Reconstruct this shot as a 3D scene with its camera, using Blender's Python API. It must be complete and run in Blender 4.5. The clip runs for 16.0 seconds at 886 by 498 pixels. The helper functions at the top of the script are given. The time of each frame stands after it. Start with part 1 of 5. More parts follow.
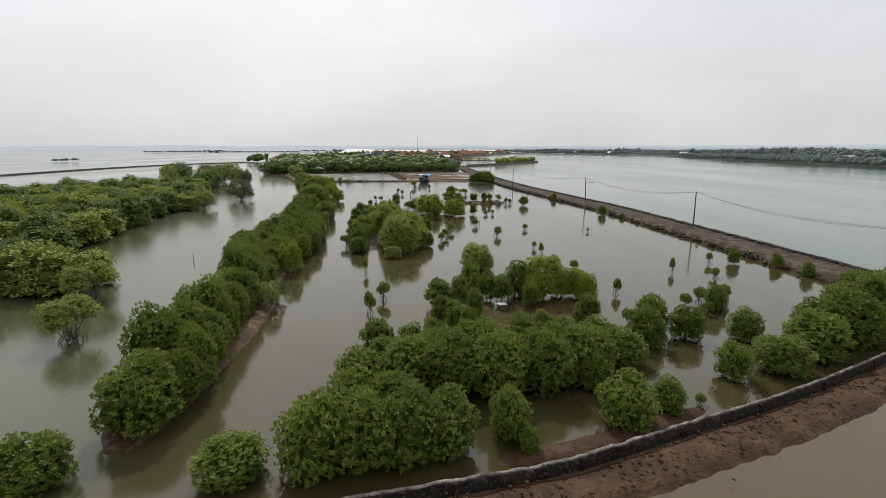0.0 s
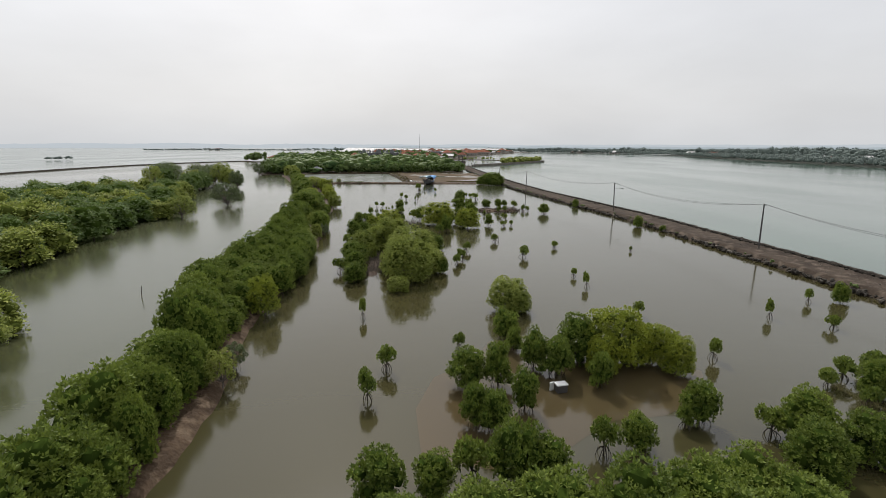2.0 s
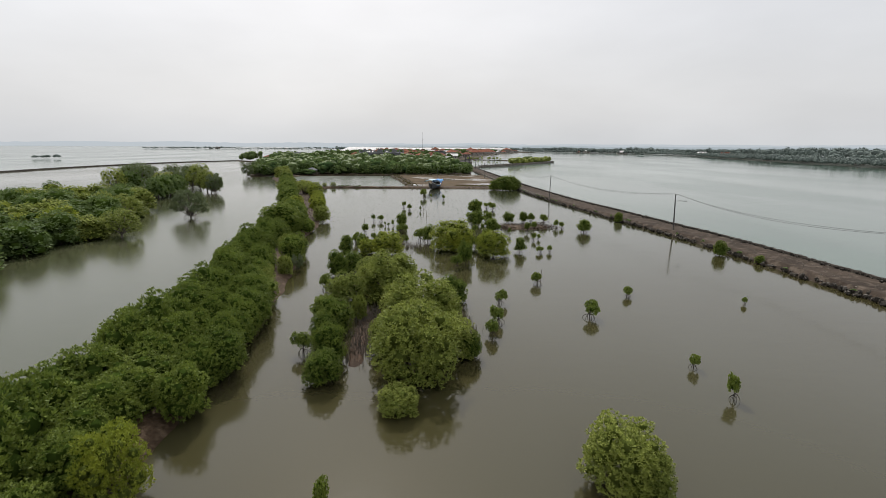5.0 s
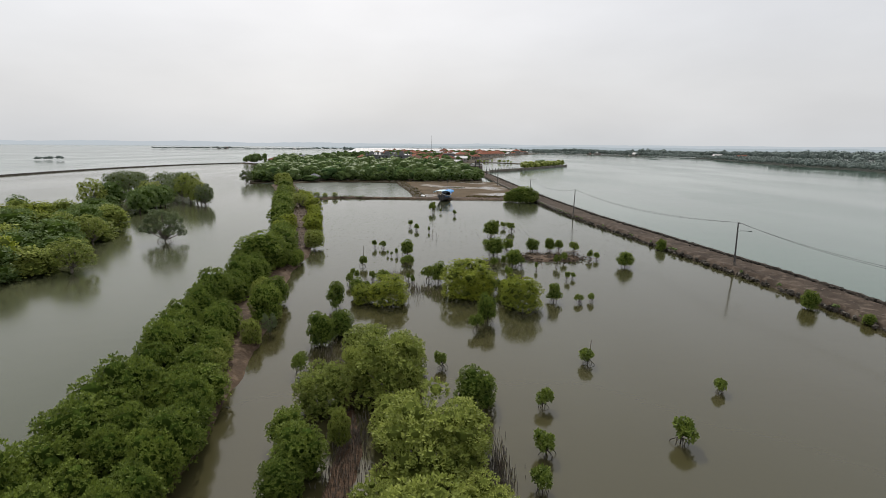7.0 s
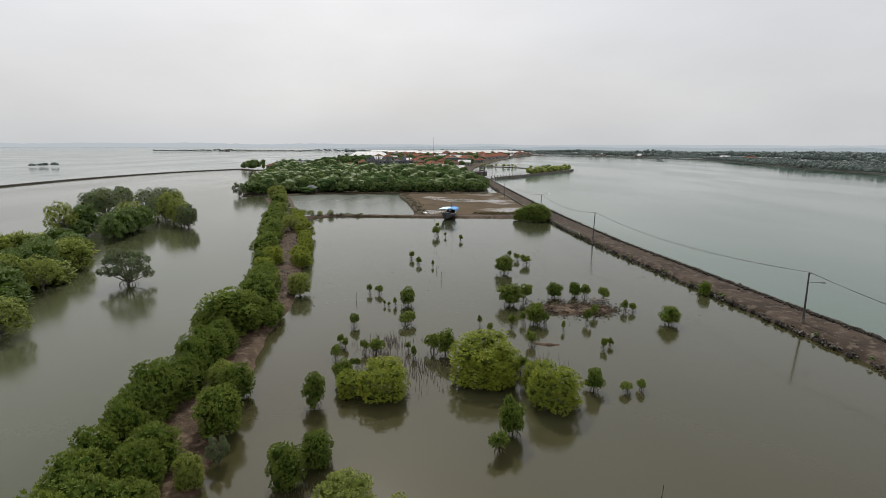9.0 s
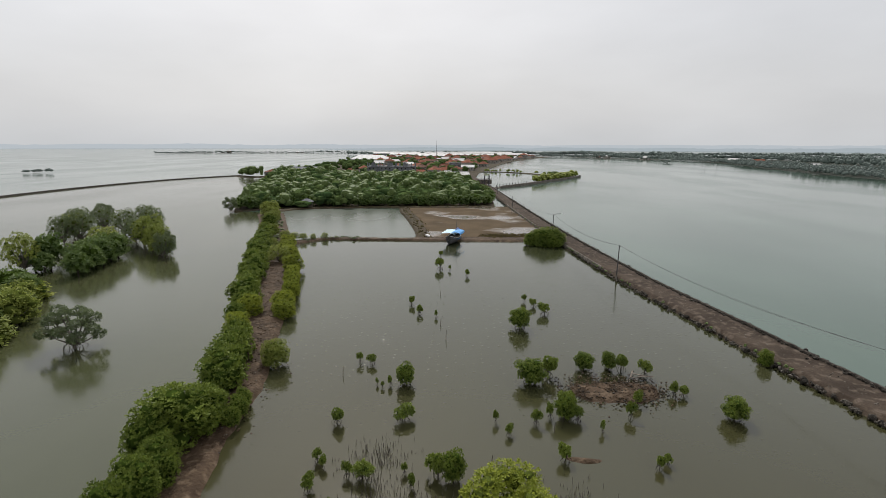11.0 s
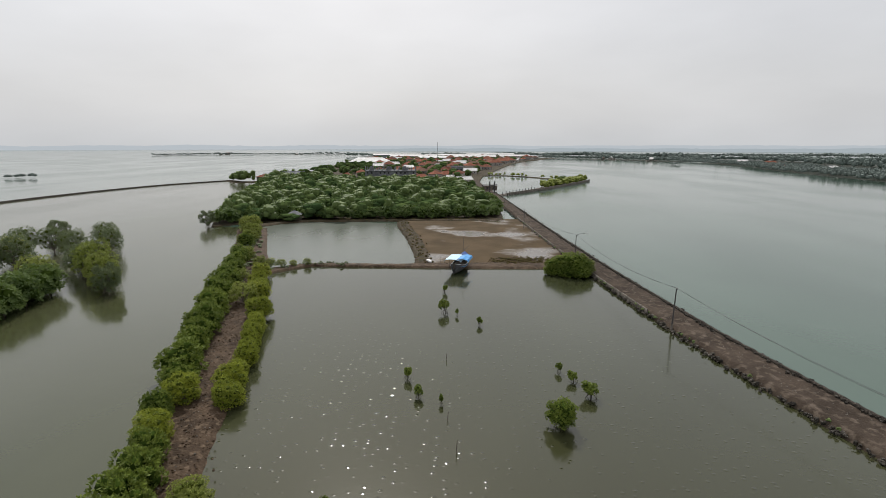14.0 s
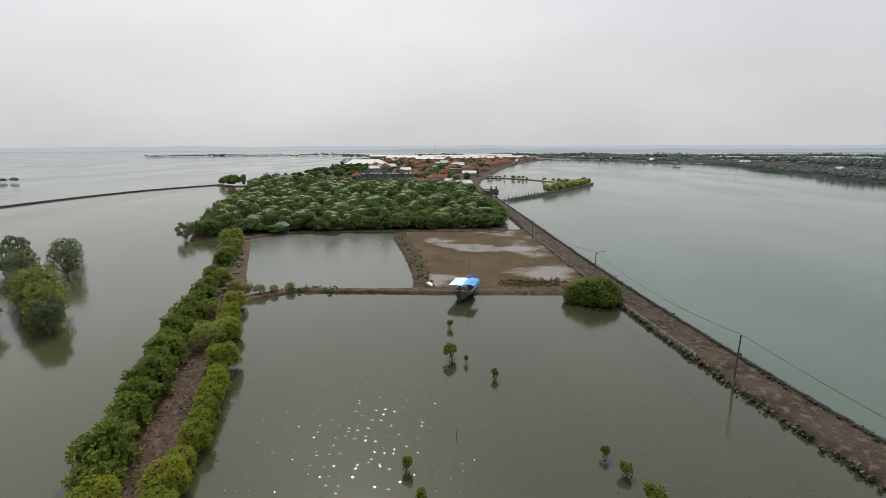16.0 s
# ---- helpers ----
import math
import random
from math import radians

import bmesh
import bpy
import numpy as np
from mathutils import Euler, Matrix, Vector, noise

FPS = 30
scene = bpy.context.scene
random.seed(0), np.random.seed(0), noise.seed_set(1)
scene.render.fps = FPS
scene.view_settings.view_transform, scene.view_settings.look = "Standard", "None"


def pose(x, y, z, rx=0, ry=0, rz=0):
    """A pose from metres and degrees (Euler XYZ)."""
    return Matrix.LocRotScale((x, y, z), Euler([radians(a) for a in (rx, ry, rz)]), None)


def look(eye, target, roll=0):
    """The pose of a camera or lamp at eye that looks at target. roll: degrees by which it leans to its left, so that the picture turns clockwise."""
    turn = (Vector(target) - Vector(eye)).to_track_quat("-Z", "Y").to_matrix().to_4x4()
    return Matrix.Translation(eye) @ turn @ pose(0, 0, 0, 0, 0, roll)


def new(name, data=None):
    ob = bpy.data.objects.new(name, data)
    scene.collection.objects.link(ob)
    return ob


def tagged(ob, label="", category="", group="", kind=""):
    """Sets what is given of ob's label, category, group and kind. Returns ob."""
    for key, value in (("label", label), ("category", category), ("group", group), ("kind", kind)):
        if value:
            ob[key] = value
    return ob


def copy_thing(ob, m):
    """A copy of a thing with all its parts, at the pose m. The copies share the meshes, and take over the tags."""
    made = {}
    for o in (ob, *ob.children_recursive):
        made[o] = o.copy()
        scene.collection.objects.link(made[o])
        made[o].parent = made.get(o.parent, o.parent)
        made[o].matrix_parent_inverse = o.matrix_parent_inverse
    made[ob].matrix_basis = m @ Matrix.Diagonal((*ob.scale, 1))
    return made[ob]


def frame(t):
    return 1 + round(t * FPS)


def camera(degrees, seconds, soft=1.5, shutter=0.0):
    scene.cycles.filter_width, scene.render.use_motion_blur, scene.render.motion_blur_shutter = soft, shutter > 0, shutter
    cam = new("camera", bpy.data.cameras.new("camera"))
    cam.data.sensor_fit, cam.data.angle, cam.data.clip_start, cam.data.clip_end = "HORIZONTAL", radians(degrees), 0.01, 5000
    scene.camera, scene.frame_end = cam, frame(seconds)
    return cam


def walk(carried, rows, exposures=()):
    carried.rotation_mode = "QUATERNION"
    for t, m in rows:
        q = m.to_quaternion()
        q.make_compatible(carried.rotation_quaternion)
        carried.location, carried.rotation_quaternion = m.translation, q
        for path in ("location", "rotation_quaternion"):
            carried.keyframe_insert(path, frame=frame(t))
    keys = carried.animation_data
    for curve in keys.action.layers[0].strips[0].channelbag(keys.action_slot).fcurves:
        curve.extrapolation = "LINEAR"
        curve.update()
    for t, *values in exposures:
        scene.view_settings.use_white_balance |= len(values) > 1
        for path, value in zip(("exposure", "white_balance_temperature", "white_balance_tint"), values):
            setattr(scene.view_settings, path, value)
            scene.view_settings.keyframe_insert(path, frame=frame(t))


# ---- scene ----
# ---- camera and its flight ----
cam = camera(86.05, 16.0, soft=0.7)
ROWS = [
    (0.0, 0.000, 0.000, 14.741, -0.000, -11.993, 0.041),
    (0.5, -0.487, 3.665, 14.882, -0.306, -12.028, 0.041),
    (1.0, -0.959, 7.284, 15.009, -0.352, -12.072, -0.004),
    (1.5, -1.451, 10.873, 15.116, 0.050, -12.117, -0.090),
    (2.0, -1.940, 14.484, 15.231, 0.146, -12.160, -0.130),
    (2.5, -2.337, 18.107, 15.268, 0.017, -12.216, -0.129),
    (3.0, -2.753, 21.799, 15.278, 0.288, -12.244, -0.147),
    (3.5, -3.146, 25.642, 15.235, 0.417, -12.256, -0.190),
    (6.0, -4.603, 46.166, 16.211, 0.458, -12.252, -0.487),
    (6.5, -4.824, 49.770, 16.958, 0.847, -12.247, -0.537),
    (7.0, -5.104, 53.033, 17.961, 1.329, -12.263, -0.525),
    (7.5, -5.294, 56.149, 18.993, 1.366, -12.282, -0.459),
    (8.0, -5.520, 59.349, 20.048, 1.434, -12.278, -0.377),
    (8.5, -5.757, 62.725, 21.058, 1.584, -12.267, -0.283),
    (9.0, -6.024, 66.336, 22.141, 1.665, -12.258, -0.214),
    (11.5, -7.042, 83.315, 28.149, 2.011, -12.261, -0.132),
    (12.0, -7.324, 86.515, 29.089, 1.940, -12.237, -0.067),
    (12.5, -7.711, 89.984, 29.428, 1.863, -12.248, -0.010),
    (13.0, -8.092, 94.126, 29.314, 1.979, -12.240, -0.001),
    (13.5, -8.253, 98.487, 29.176, 2.020, -12.213, -0.014),
    (14.0, -8.376, 102.622, 29.137, 2.105, -12.207, -0.008),
    (14.5, -8.608, 106.524, 29.287, 2.178, -12.191, 0.025),
    (15.0, -8.987, 110.319, 29.601, 2.121, -12.178, 0.073),
    (15.5, -9.543, 114.201, 30.066, 1.941, -12.170, 0.123),
    (16.0, -10.176, 118.167, 30.639, 1.750, -12.163, 0.153),
]
walk(cam, [(t, pose(x, y, z, 90 + pitch, 0, yaw) @ pose(0, 0, 0, 0, 0, -lean)) for t, x, y, z, yaw, pitch, lean in ROWS],
     exposures=[(0.0, 0.05), (7.0, 0.03), (9.0, -0.07), (16.0, -0.08)])

# ---- sky and sun: hazy midday, the sun ahead and slightly to the left ----
SUN_UP, SUN_LEFT = 48.2, 12.5
world = bpy.data.worlds.new("hazy_sky")
scene.world = world
world.use_nodes = True
wt = world.node_tree
wt.nodes.clear()
w_out = wt.nodes.new("ShaderNodeOutputWorld")
w_bg = wt.nodes.new("ShaderNodeBackground")
w_sky = wt.nodes.new("ShaderNodeTexSky")
w_sky.sky_type, w_sky.sun_disc = "NISHITA", False
w_sky.sun_elevation, w_sky.sun_rotation = radians(SUN_UP), radians(-SUN_LEFT)
w_sky.air_density, w_sky.dust_density, w_sky.ozone_density = 1.2, 6.0, 1.0
w_dim = wt.nodes.new("ShaderNodeVectorMath")
w_dim.operation = "SCALE"
w_dim.inputs["Scale"].default_value = 0.12
w_co = wt.nodes.new("ShaderNodeTexCoord")
w_sep = wt.nodes.new("ShaderNodeSeparateXYZ")
w_ramp = wt.nodes.new("ShaderNodeValToRGB")
w_ramp.color_ramp.elements[0].position, w_ramp.color_ramp.elements[0].color = 0.0, (0.69, 0.705, 0.725, 1)
w_ramp.color_ramp.elements[1].position, w_ramp.color_ramp.elements[1].color = 0.42, (0.80, 0.81, 0.85, 1)
e = w_ramp.color_ramp.elements.new(0.10)
e.color = (0.73, 0.738, 0.76, 1)
w_map = wt.nodes.new("ShaderNodeMapping")
w_map.inputs["Scale"].default_value = (1.2, 1.2, 3.5)
w_noise = wt.nodes.new("ShaderNodeTexNoise")
w_noise.inputs["Scale"].default_value, w_noise.inputs["Detail"].default_value = 2.2, 5.0
w_rng = wt.nodes.new("ShaderNodeMapRange")
w_rng.inputs["From Min"].default_value, w_rng.inputs["From Max"].default_value = 0.3, 0.7
w_rng.inputs["To Min"].default_value, w_rng.inputs["To Max"].default_value = 0.94, 1.06
w_cloud = wt.nodes.new("ShaderNodeVectorMath")
w_cloud.operation = "SCALE"
w_dot = wt.nodes.new("ShaderNodeVectorMath")
w_dot.operation = "DOT_PRODUCT"
w_dot.inputs[1].default_value = (-math.sin(radians(SUN_LEFT + 12)) * math.cos(radians(SUN_UP)), math.cos(radians(SUN_LEFT + 12)) * math.cos(radians(SUN_UP)), math.sin(radians(SUN_UP)))
w_near = wt.nodes.new("ShaderNodeMapRange")
w_near.interpolation_type = "SMOOTHSTEP"
w_near.inputs["From Min"].default_value, w_near.inputs["From Max"].default_value = 0.55, 1.0
w_near.inputs["To Min"].default_value, w_near.inputs["To Max"].default_value = 1.0, 1.16
w_gain = wt.nodes.new("ShaderNodeMath")
w_gain.operation = "MULTIPLY"
w_mix = wt.nodes.new("ShaderNodeMix")
w_mix.data_type = "RGBA"
w_mix.inputs["Factor"].default_value = 0.88
L = wt.links.new
L(w_co.outputs["Generated"], w_sep.inputs[0])
L(w_sep.outputs["Z"], w_ramp.inputs["Fac"])
L(w_co.outputs["Generated"], w_map.inputs["Vector"])
L(w_map.outputs[0], w_noise.inputs["Vector"])
L(w_noise.outputs["Fac"], w_rng.inputs["Value"])
L(w_ramp.outputs["Color"], w_cloud.inputs[0])
L(w_co.outputs["Generated"], w_dot.inputs[0])
L(w_dot.outputs["Value"], w_near.inputs["Value"])
L(w_near.outputs[0], w_gain.inputs[0])
L(w_rng.outputs[0], w_gain.inputs[1])
L(w_gain.outputs[0], w_cloud.inputs["Scale"])
L(w_sky.outputs[0], w_dim.inputs[0])
L(w_dim.outputs[0], w_mix.inputs["A"])
L(w_cloud.outputs[0], w_mix.inputs["B"])
L(w_mix.outputs["Result"], w_bg.inputs["Color"])
L(w_bg.outputs[0], w_out.inputs["Surface"])

sun = new("sun", bpy.data.lights.new("sun", "SUN"))
sun.data.energy, sun.data.angle, sun.data.color = 2.4, radians(0.6), (1.0, 0.97, 0.92)
a, b = radians(SUN_UP), radians(SUN_LEFT)
sun.matrix_world = look((0, 0, 0), (math.sin(b) * math.cos(a), -math.cos(b) * math.cos(a), -math.sin(a)))


# ---- materials ----
def material(name):
    m = bpy.data.materials.new(name)
    m.use_nodes = True
    t = m.node_tree
    return m, t, t.nodes["Principled BSDF"]


def noise_fac(t, scale, detail=4.0, low=0.35, high=0.65, squash=(1, 1, 1)):
    """A world-size noise, stretched to 0..1."""
    co = t.nodes.new("ShaderNodeTexCoord")
    mp = t.nodes.new("ShaderNodeMapping")
    mp.inputs["Scale"].default_value = squash
    n = t.nodes.new("ShaderNodeTexNoise")
    n.inputs["Scale"].default_value, n.inputs["Detail"].default_value = scale, detail
    r = t.nodes.new("ShaderNodeMapRange")
    r.inputs["From Min"].default_value, r.inputs["From Max"].default_value = low, high
    t.links.new(co.outputs["Object"], mp.inputs["Vector"])
    t.links.new(mp.outputs[0], n.inputs["Vector"])
    t.links.new(n.outputs["Fac"], r.inputs["Value"])
    return r.outputs[0]


def blend(t, fac, a, b, mode="MIX"):
    mx = t.nodes.new("ShaderNodeMix")
    mx.data_type, mx.blend_type = "RGBA", mode
    for slot, v in (("Factor", fac), ("A", a), ("B", b)):
        if isinstance(v, (int, float)):
            mx.inputs[slot].default_value = v
        elif isinstance(v, tuple):
            mx.inputs[slot].default_value = (*v, 1)
        else:
            t.links.new(v, mx.inputs[slot])
    return mx.outputs["Result"]


def bump(t, bsdf, fac, strength, distance):
    bp = t.nodes.new("ShaderNodeBump")
    bp.inputs["Strength"].default_value, bp.inputs["Distance"].default_value = strength, distance
    t.links.new(fac, bp.inputs["Height"])
    t.links.new(bp.outputs[0], bsdf.inputs["Normal"])
    return bp


def rough_surface(name, dark, light, third=None, rough=0.9, grain=6.0, patch=0.35, relief=0.05, vary=0.0):
    """Earth, stone, plaster: patches of two colours, a finer grain, a relief; vary: brightness from piece to piece."""
    m, t, p = material(name)
    col = blend(t, noise_fac(t, patch), dark, light)
    if third:
        col = blend(t, noise_fac(t, patch * 4.3, 5, 0.52, 0.68), col, third)
    fine = noise_fac(t, grain, 6, 0.25, 0.75)
    col = blend(t, 0.55, col, blend(t, fine, (0.35, 0.35, 0.35), (1.0, 1.0, 1.0)), "MULTIPLY")
    if vary:
        oi = t.nodes.new("ShaderNodeObjectInfo")
        rg = t.nodes.new("ShaderNodeMapRange")
        rg.inputs["To Min"].default_value, rg.inputs["To Max"].default_value = 1 - vary, 1.0
        t.links.new(oi.outputs["Random"], rg.inputs["Value"])
        col = blend(t, 1.0, col, rg.outputs[0], "MULTIPLY")
    t.links.new(col, p.inputs["Base Color"])
    p.inputs["Roughness"].default_value = rough
    p.inputs["Specular IOR Level"].default_value = 0.12
    bump(t, p, fine, 0.7, relief)
    return m


def foliage(name, deep, bright, rough=0.55, through_light=0.30, clump=None, thin=(0.13, 0.19, 0.03)):
    """Leaves: tint from tree to tree, from crown to crown and from leaf to leaf, a waxy sheen, some light passing through."""
    m, t, p = material(name)
    oi = t.nodes.new("ShaderNodeObjectInfo")
    geo = t.nodes.new("ShaderNodeNewGeometry")
    f = t.nodes.new("ShaderNodeMath")
    f.operation = "MULTIPLY_ADD"
    f.inputs[1].default_value, f.inputs[2].default_value = 0.35, 0.0
    t.links.new(oi.outputs["Random"], f.inputs[0])
    g = t.nodes.new("ShaderNodeMath")
    g.operation = "MULTIPLY_ADD"
    g.inputs[1].default_value = 0.65
    t.links.new(geo.outputs["Random Per Island"], g.inputs[0])
    t.links.new(f.outputs[0], g.inputs[2])
    col = blend(t, g.outputs[0], deep, bright)
    col = blend(t, noise_fac(t, 0.7, 3, 0.5, 0.9), col, tuple(min(1, c * 1.2) for c in bright))
    if clump:
        col = blend(t, noise_fac(t, 0.13, 3, 0.40, 0.66), col, clump)
    t.links.new(col, p.inputs["Base Color"])
    p.inputs["Roughness"].default_value = rough
    p.inputs["Specular IOR Level"].default_value = 0.16 if rough < 0.7 else 0.0
    if through_light:
        tr = t.nodes.new("ShaderNodeBsdfTranslucent")
        t.links.new(blend(t, 0.45, col, thin), tr.inputs["Color"])
        ms = t.nodes.new("ShaderNodeMixShader")
        ms.inputs[0].default_value = through_light
        t.links.new(p.outputs[0], ms.inputs[1])
        t.links.new(tr.outputs[0], ms.inputs[2])
        t.links.new(ms.outputs[0], t.nodes["Material Output"].inputs["Surface"])
    return m


def water(name, silt, cloudy, rough=0.06, ripple=0.004, size=1.6, sparkle=None, clear=None, ior=1.44):
    """Turbid water: silt seen through a mirror surface, cloudy drifts, ripples at two sizes and, further out, single steep wavelets."""
    m, t, p = material(name)
    drift = noise_fac(t, 0.035, 4, 0.35, 0.65, (1, 0.45, 1))
    col = blend(t, drift, silt, cloudy)
    co = t.nodes.new("ShaderNodeTexCoord")
    sp = t.nodes.new("ShaderNodeSeparateXYZ")
    t.links.new(co.outputs["Object"], sp.inputs[0])
    if clear:
        # less mud is stirred up in the open water further out
        cr = t.nodes.new("ShaderNodeMapRange")
        cr.inputs["From Min"].default_value, cr.inputs["From Max"].default_value = 85.0, 165.0
        t.links.new(sp.outputs["Y"], cr.inputs["Value"])
        col = blend(t, cr.outputs[0], col, blend(t, drift, clear, tuple(c * 1.3 for c in clear)))
    t.links.new(col, p.inputs["Base Color"])
    p.inputs["IOR"].default_value = ior
    rg = t.nodes.new("ShaderNodeMapRange")
    rg.inputs["To Min"].default_value, rg.inputs["To Max"].default_value = rough, rough * 1.7
    t.links.new(noise_fac(t, 0.02, 3, 0.4, 0.6, (1, 0.35, 1)), rg.inputs["Value"])
    t.links.new(rg.outputs[0], p.inputs["Roughness"])

    def times(a, b, add=None):
        n = t.nodes.new("ShaderNodeMath")
        n.operation = "MULTIPLY" if add is None else "MULTIPLY_ADD"
        for slot, v in enumerate((a, b) if add is None else (a, b, add)):
            if isinstance(v, (int, float)):
                n.inputs[slot].default_value = v
            else:
                t.links.new(v, n.inputs[slot])
        return n.outputs[0]

    small = noise_fac(t, size, 2, 0.0, 1.0, (1, 1.6, 1))
    big = noise_fac(t, size * 0.22, 2, 0.0, 1.0, (1, 1.8, 1))
    height = times(times(big, 2.0, small), ripple)
    if sparkle:
        # a breeze lifts single wavelets, steep enough to catch the sun
        gust = t.nodes.new("ShaderNodeMapRange")
        gust.inputs["From Min"].default_value, gust.inputs["From Max"].default_value = sparkle
        t.links.new(sp.outputs["Y"], gust.inputs["Value"])
        lee = t.nodes.new("ShaderNodeMapRange")
        lee.inputs["From Min"].default_value, lee.inputs["From Max"].default_value = 195.0, 165.0
        t.links.new(sp.outputs["Y"], lee.inputs["Value"])
        mp = t.nodes.new("ShaderNodeMapping")
        mp.inputs["Scale"].default_value = (0.75, 1.0, 1)
        cell = t.nodes.new("ShaderNodeTexVoronoi")
        cell.voronoi_dimensions = "2D"
        cell.inputs["Scale"].default_value = 1.15
        t.links.new(co.outputs["Object"], mp.inputs["Vector"])
        t.links.new(mp.outputs[0], cell.inputs["Vector"])
        crest = t.nodes.new("ShaderNodeMapRange")
        crest.interpolation_type = "SMOOTHSTEP"
        crest.inputs["From Min"].default_value, crest.inputs["From Max"].default_value = 0.0, 0.25
        crest.inputs["To Min"].default_value, crest.inputs["To Max"].default_value = 1.0, 0.0
        t.links.new(cell.outputs["Distance"], crest.inputs["Value"])
        rgb = t.nodes.new("ShaderNodeSeparateColor")
        t.links.new(cell.outputs["Color"], rgb.inputs[0])
        size_of = t.nodes.new("ShaderNodeMapRange")
        size_of.inputs["From Min"].default_value = 0.45
        size_of.inputs["To Max"].default_value = 0.034
        t.links.new(rgb.outputs[0], size_of.inputs["Value"])
        height = times(times(times(crest.outputs[0], gust.outputs[0]), lee.outputs[0]), size_of.outputs[0], height)
    bump(t, p, height, 1.0, 1.0)
    return m


def plain(name, colour, rough=0.6, metal=0.0, grime=0.25, scale=2.0):
    m, t, p = material(name)
    dirty = tuple(c * 0.55 for c in colour)
    t.links.new(blend(t, noise_fac(t, scale, 5, 0.45, 0.8), colour, blend(t, grime, colour, dirty)), p.inputs["Base Color"])
    p.inputs["Roughness"].default_value, p.inputs["Metallic"].default_value = rough, metal
    return m


LEAF_DARK = foliage("mangrove_leaves", (0.047, 0.076, 0.012), (0.212, 0.262, 0.044))
LEAF_LIGHT = foliage("young_leaves", (0.135, 0.172, 0.017), (0.380, 0.400, 0.044), clump=(0.22, 0.26, 0.034))
LEAF_OLIVE = foliage("olive_leaves", (0.105, 0.138, 0.028), (0.330, 0.362, 0.078))
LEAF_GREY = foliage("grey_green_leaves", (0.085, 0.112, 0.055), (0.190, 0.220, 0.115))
LEAF_FAR = foliage("far_leaves", (0.056, 0.096, 0.032), (0.165, 0.222, 0.070))
LEAF_WOOD = foliage("wood_leaves", (0.046, 0.082, 0.031), (0.070, 0.110, 0.041), 0.85, 0.15, (0.105, 0.142, 0.047))
LEAF_WOOD_PALE = foliage("pale_wood_leaves", (0.066, 0.098, 0.034), (0.094, 0.128, 0.044), 0.85, 0.15, (0.060, 0.100, 0.036))
# leaves of the far shores, greyed and paled: haze is put into their colour
LEAF_HAZE = foliage("haze_paled_leaves", (0.115, 0.140, 0.125), (0.185, 0.215, 0.195), 0.9, 0.0)
LEAF_DRY = foliage("dry_weeds", (0.075, 0.060, 0.030), (0.150, 0.120, 0.060), 0.9)
BARK = rough_surface("bark", (0.045, 0.036, 0.030), (0.11, 0.09, 0.075), rough=0.9, grain=14, patch=3, relief=0.02)
PALE_BARK = rough_surface("pale_bark", (0.12, 0.10, 0.085), (0.24, 0.21, 0.18), rough=0.9, grain=14, patch=3, relief=0.02)
MUD = rough_surface("mud_bank", (0.050, 0.032, 0.019), (0.108, 0.072, 0.045), (0.165, 0.118, 0.078), rough=0.75, grain=3.5, patch=0.35, relief=0.12)
SHORE_MUD = rough_surface("shore_mud", (0.052, 0.028, 0.014), (0.098, 0.056, 0.031), (0.036, 0.021, 0.012), rough=0.6, grain=4.5, patch=0.6, relief=0.10)
ROAD = rough_surface("road_earth", (0.046, 0.034, 0.025), (0.088, 0.066, 0.049), (0.150, 0.118, 0.091), rough=0.9, grain=5.0, patch=0.22, relief=0.06)
STONE = rough_surface("rubble_stone", (0.035, 0.031, 0.026), (0.100, 0.086, 0.070), (0.24, 0.22, 0.19), rough=0.9, grain=9, patch=1.2, relief=0.03, vary=0.55)
CONCRETE = rough_surface("weathered_concrete", (0.11, 0.095, 0.08), (0.26, 0.235, 0.20), (0.07, 0.06, 0.05), rough=0.85, grain=8, patch=0.9, relief=0.02)
WALL_DARK = rough_surface("stained_wall", (0.020, 0.017, 0.014), (0.058, 0.049, 0.040), (0.12, 0.10, 0.08), rough=0.85, grain=7, patch=1.0, relief=0.04)
GRASS_MUD = rough_surface("weedy_earth", (0.042, 0.040, 0.020), (0.085, 0.064, 0.040), (0.115, 0.080, 0.056), rough=0.85, grain=4, patch=0.5, relief=0.10)
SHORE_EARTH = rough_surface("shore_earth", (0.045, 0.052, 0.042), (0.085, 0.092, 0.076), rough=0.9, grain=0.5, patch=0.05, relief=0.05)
QUAY_FACE = rough_surface("wet_quay_stone", (0.010, 0.009, 0.007), (0.028, 0.024, 0.019), (0.07, 0.06, 0.048), rough=0.8, grain=6, patch=1.2, relief=0.05)
COPING = rough_surface("worn_coping", (0.10, 0.085, 0.07), (0.34, 0.31, 0.26), (0.045, 0.04, 0.034), rough=0.85, grain=5, patch=1.6, relief=0.03)
GREY_BLOCK = rough_surface("grey_blockwork", (0.17, 0.175, 0.185), (0.28, 0.285, 0.295), rough=0.85, grain=2.5, patch=0.25, relief=0.02)
PLASTER = rough_surface("house_plaster", (0.42, 0.38, 0.33), (0.62, 0.58, 0.52), rough=0.8, grain=2.5, patch=0.3, relief=0.01, vary=0.4)
ROOF_RED = rough_surface("clay_roof_tiles", (0.22, 0.078, 0.048), (0.38, 0.145, 0.085), rough=0.8, grain=2.2, patch=0.4, relief=0.05, vary=0.45)
ROOF_BROWN = rough_surface("weathered_roof_tiles", (0.13, 0.075, 0.055), (0.25, 0.135, 0.095), rough=0.85, grain=2.2, patch=0.4, relief=0.05, vary=0.4)
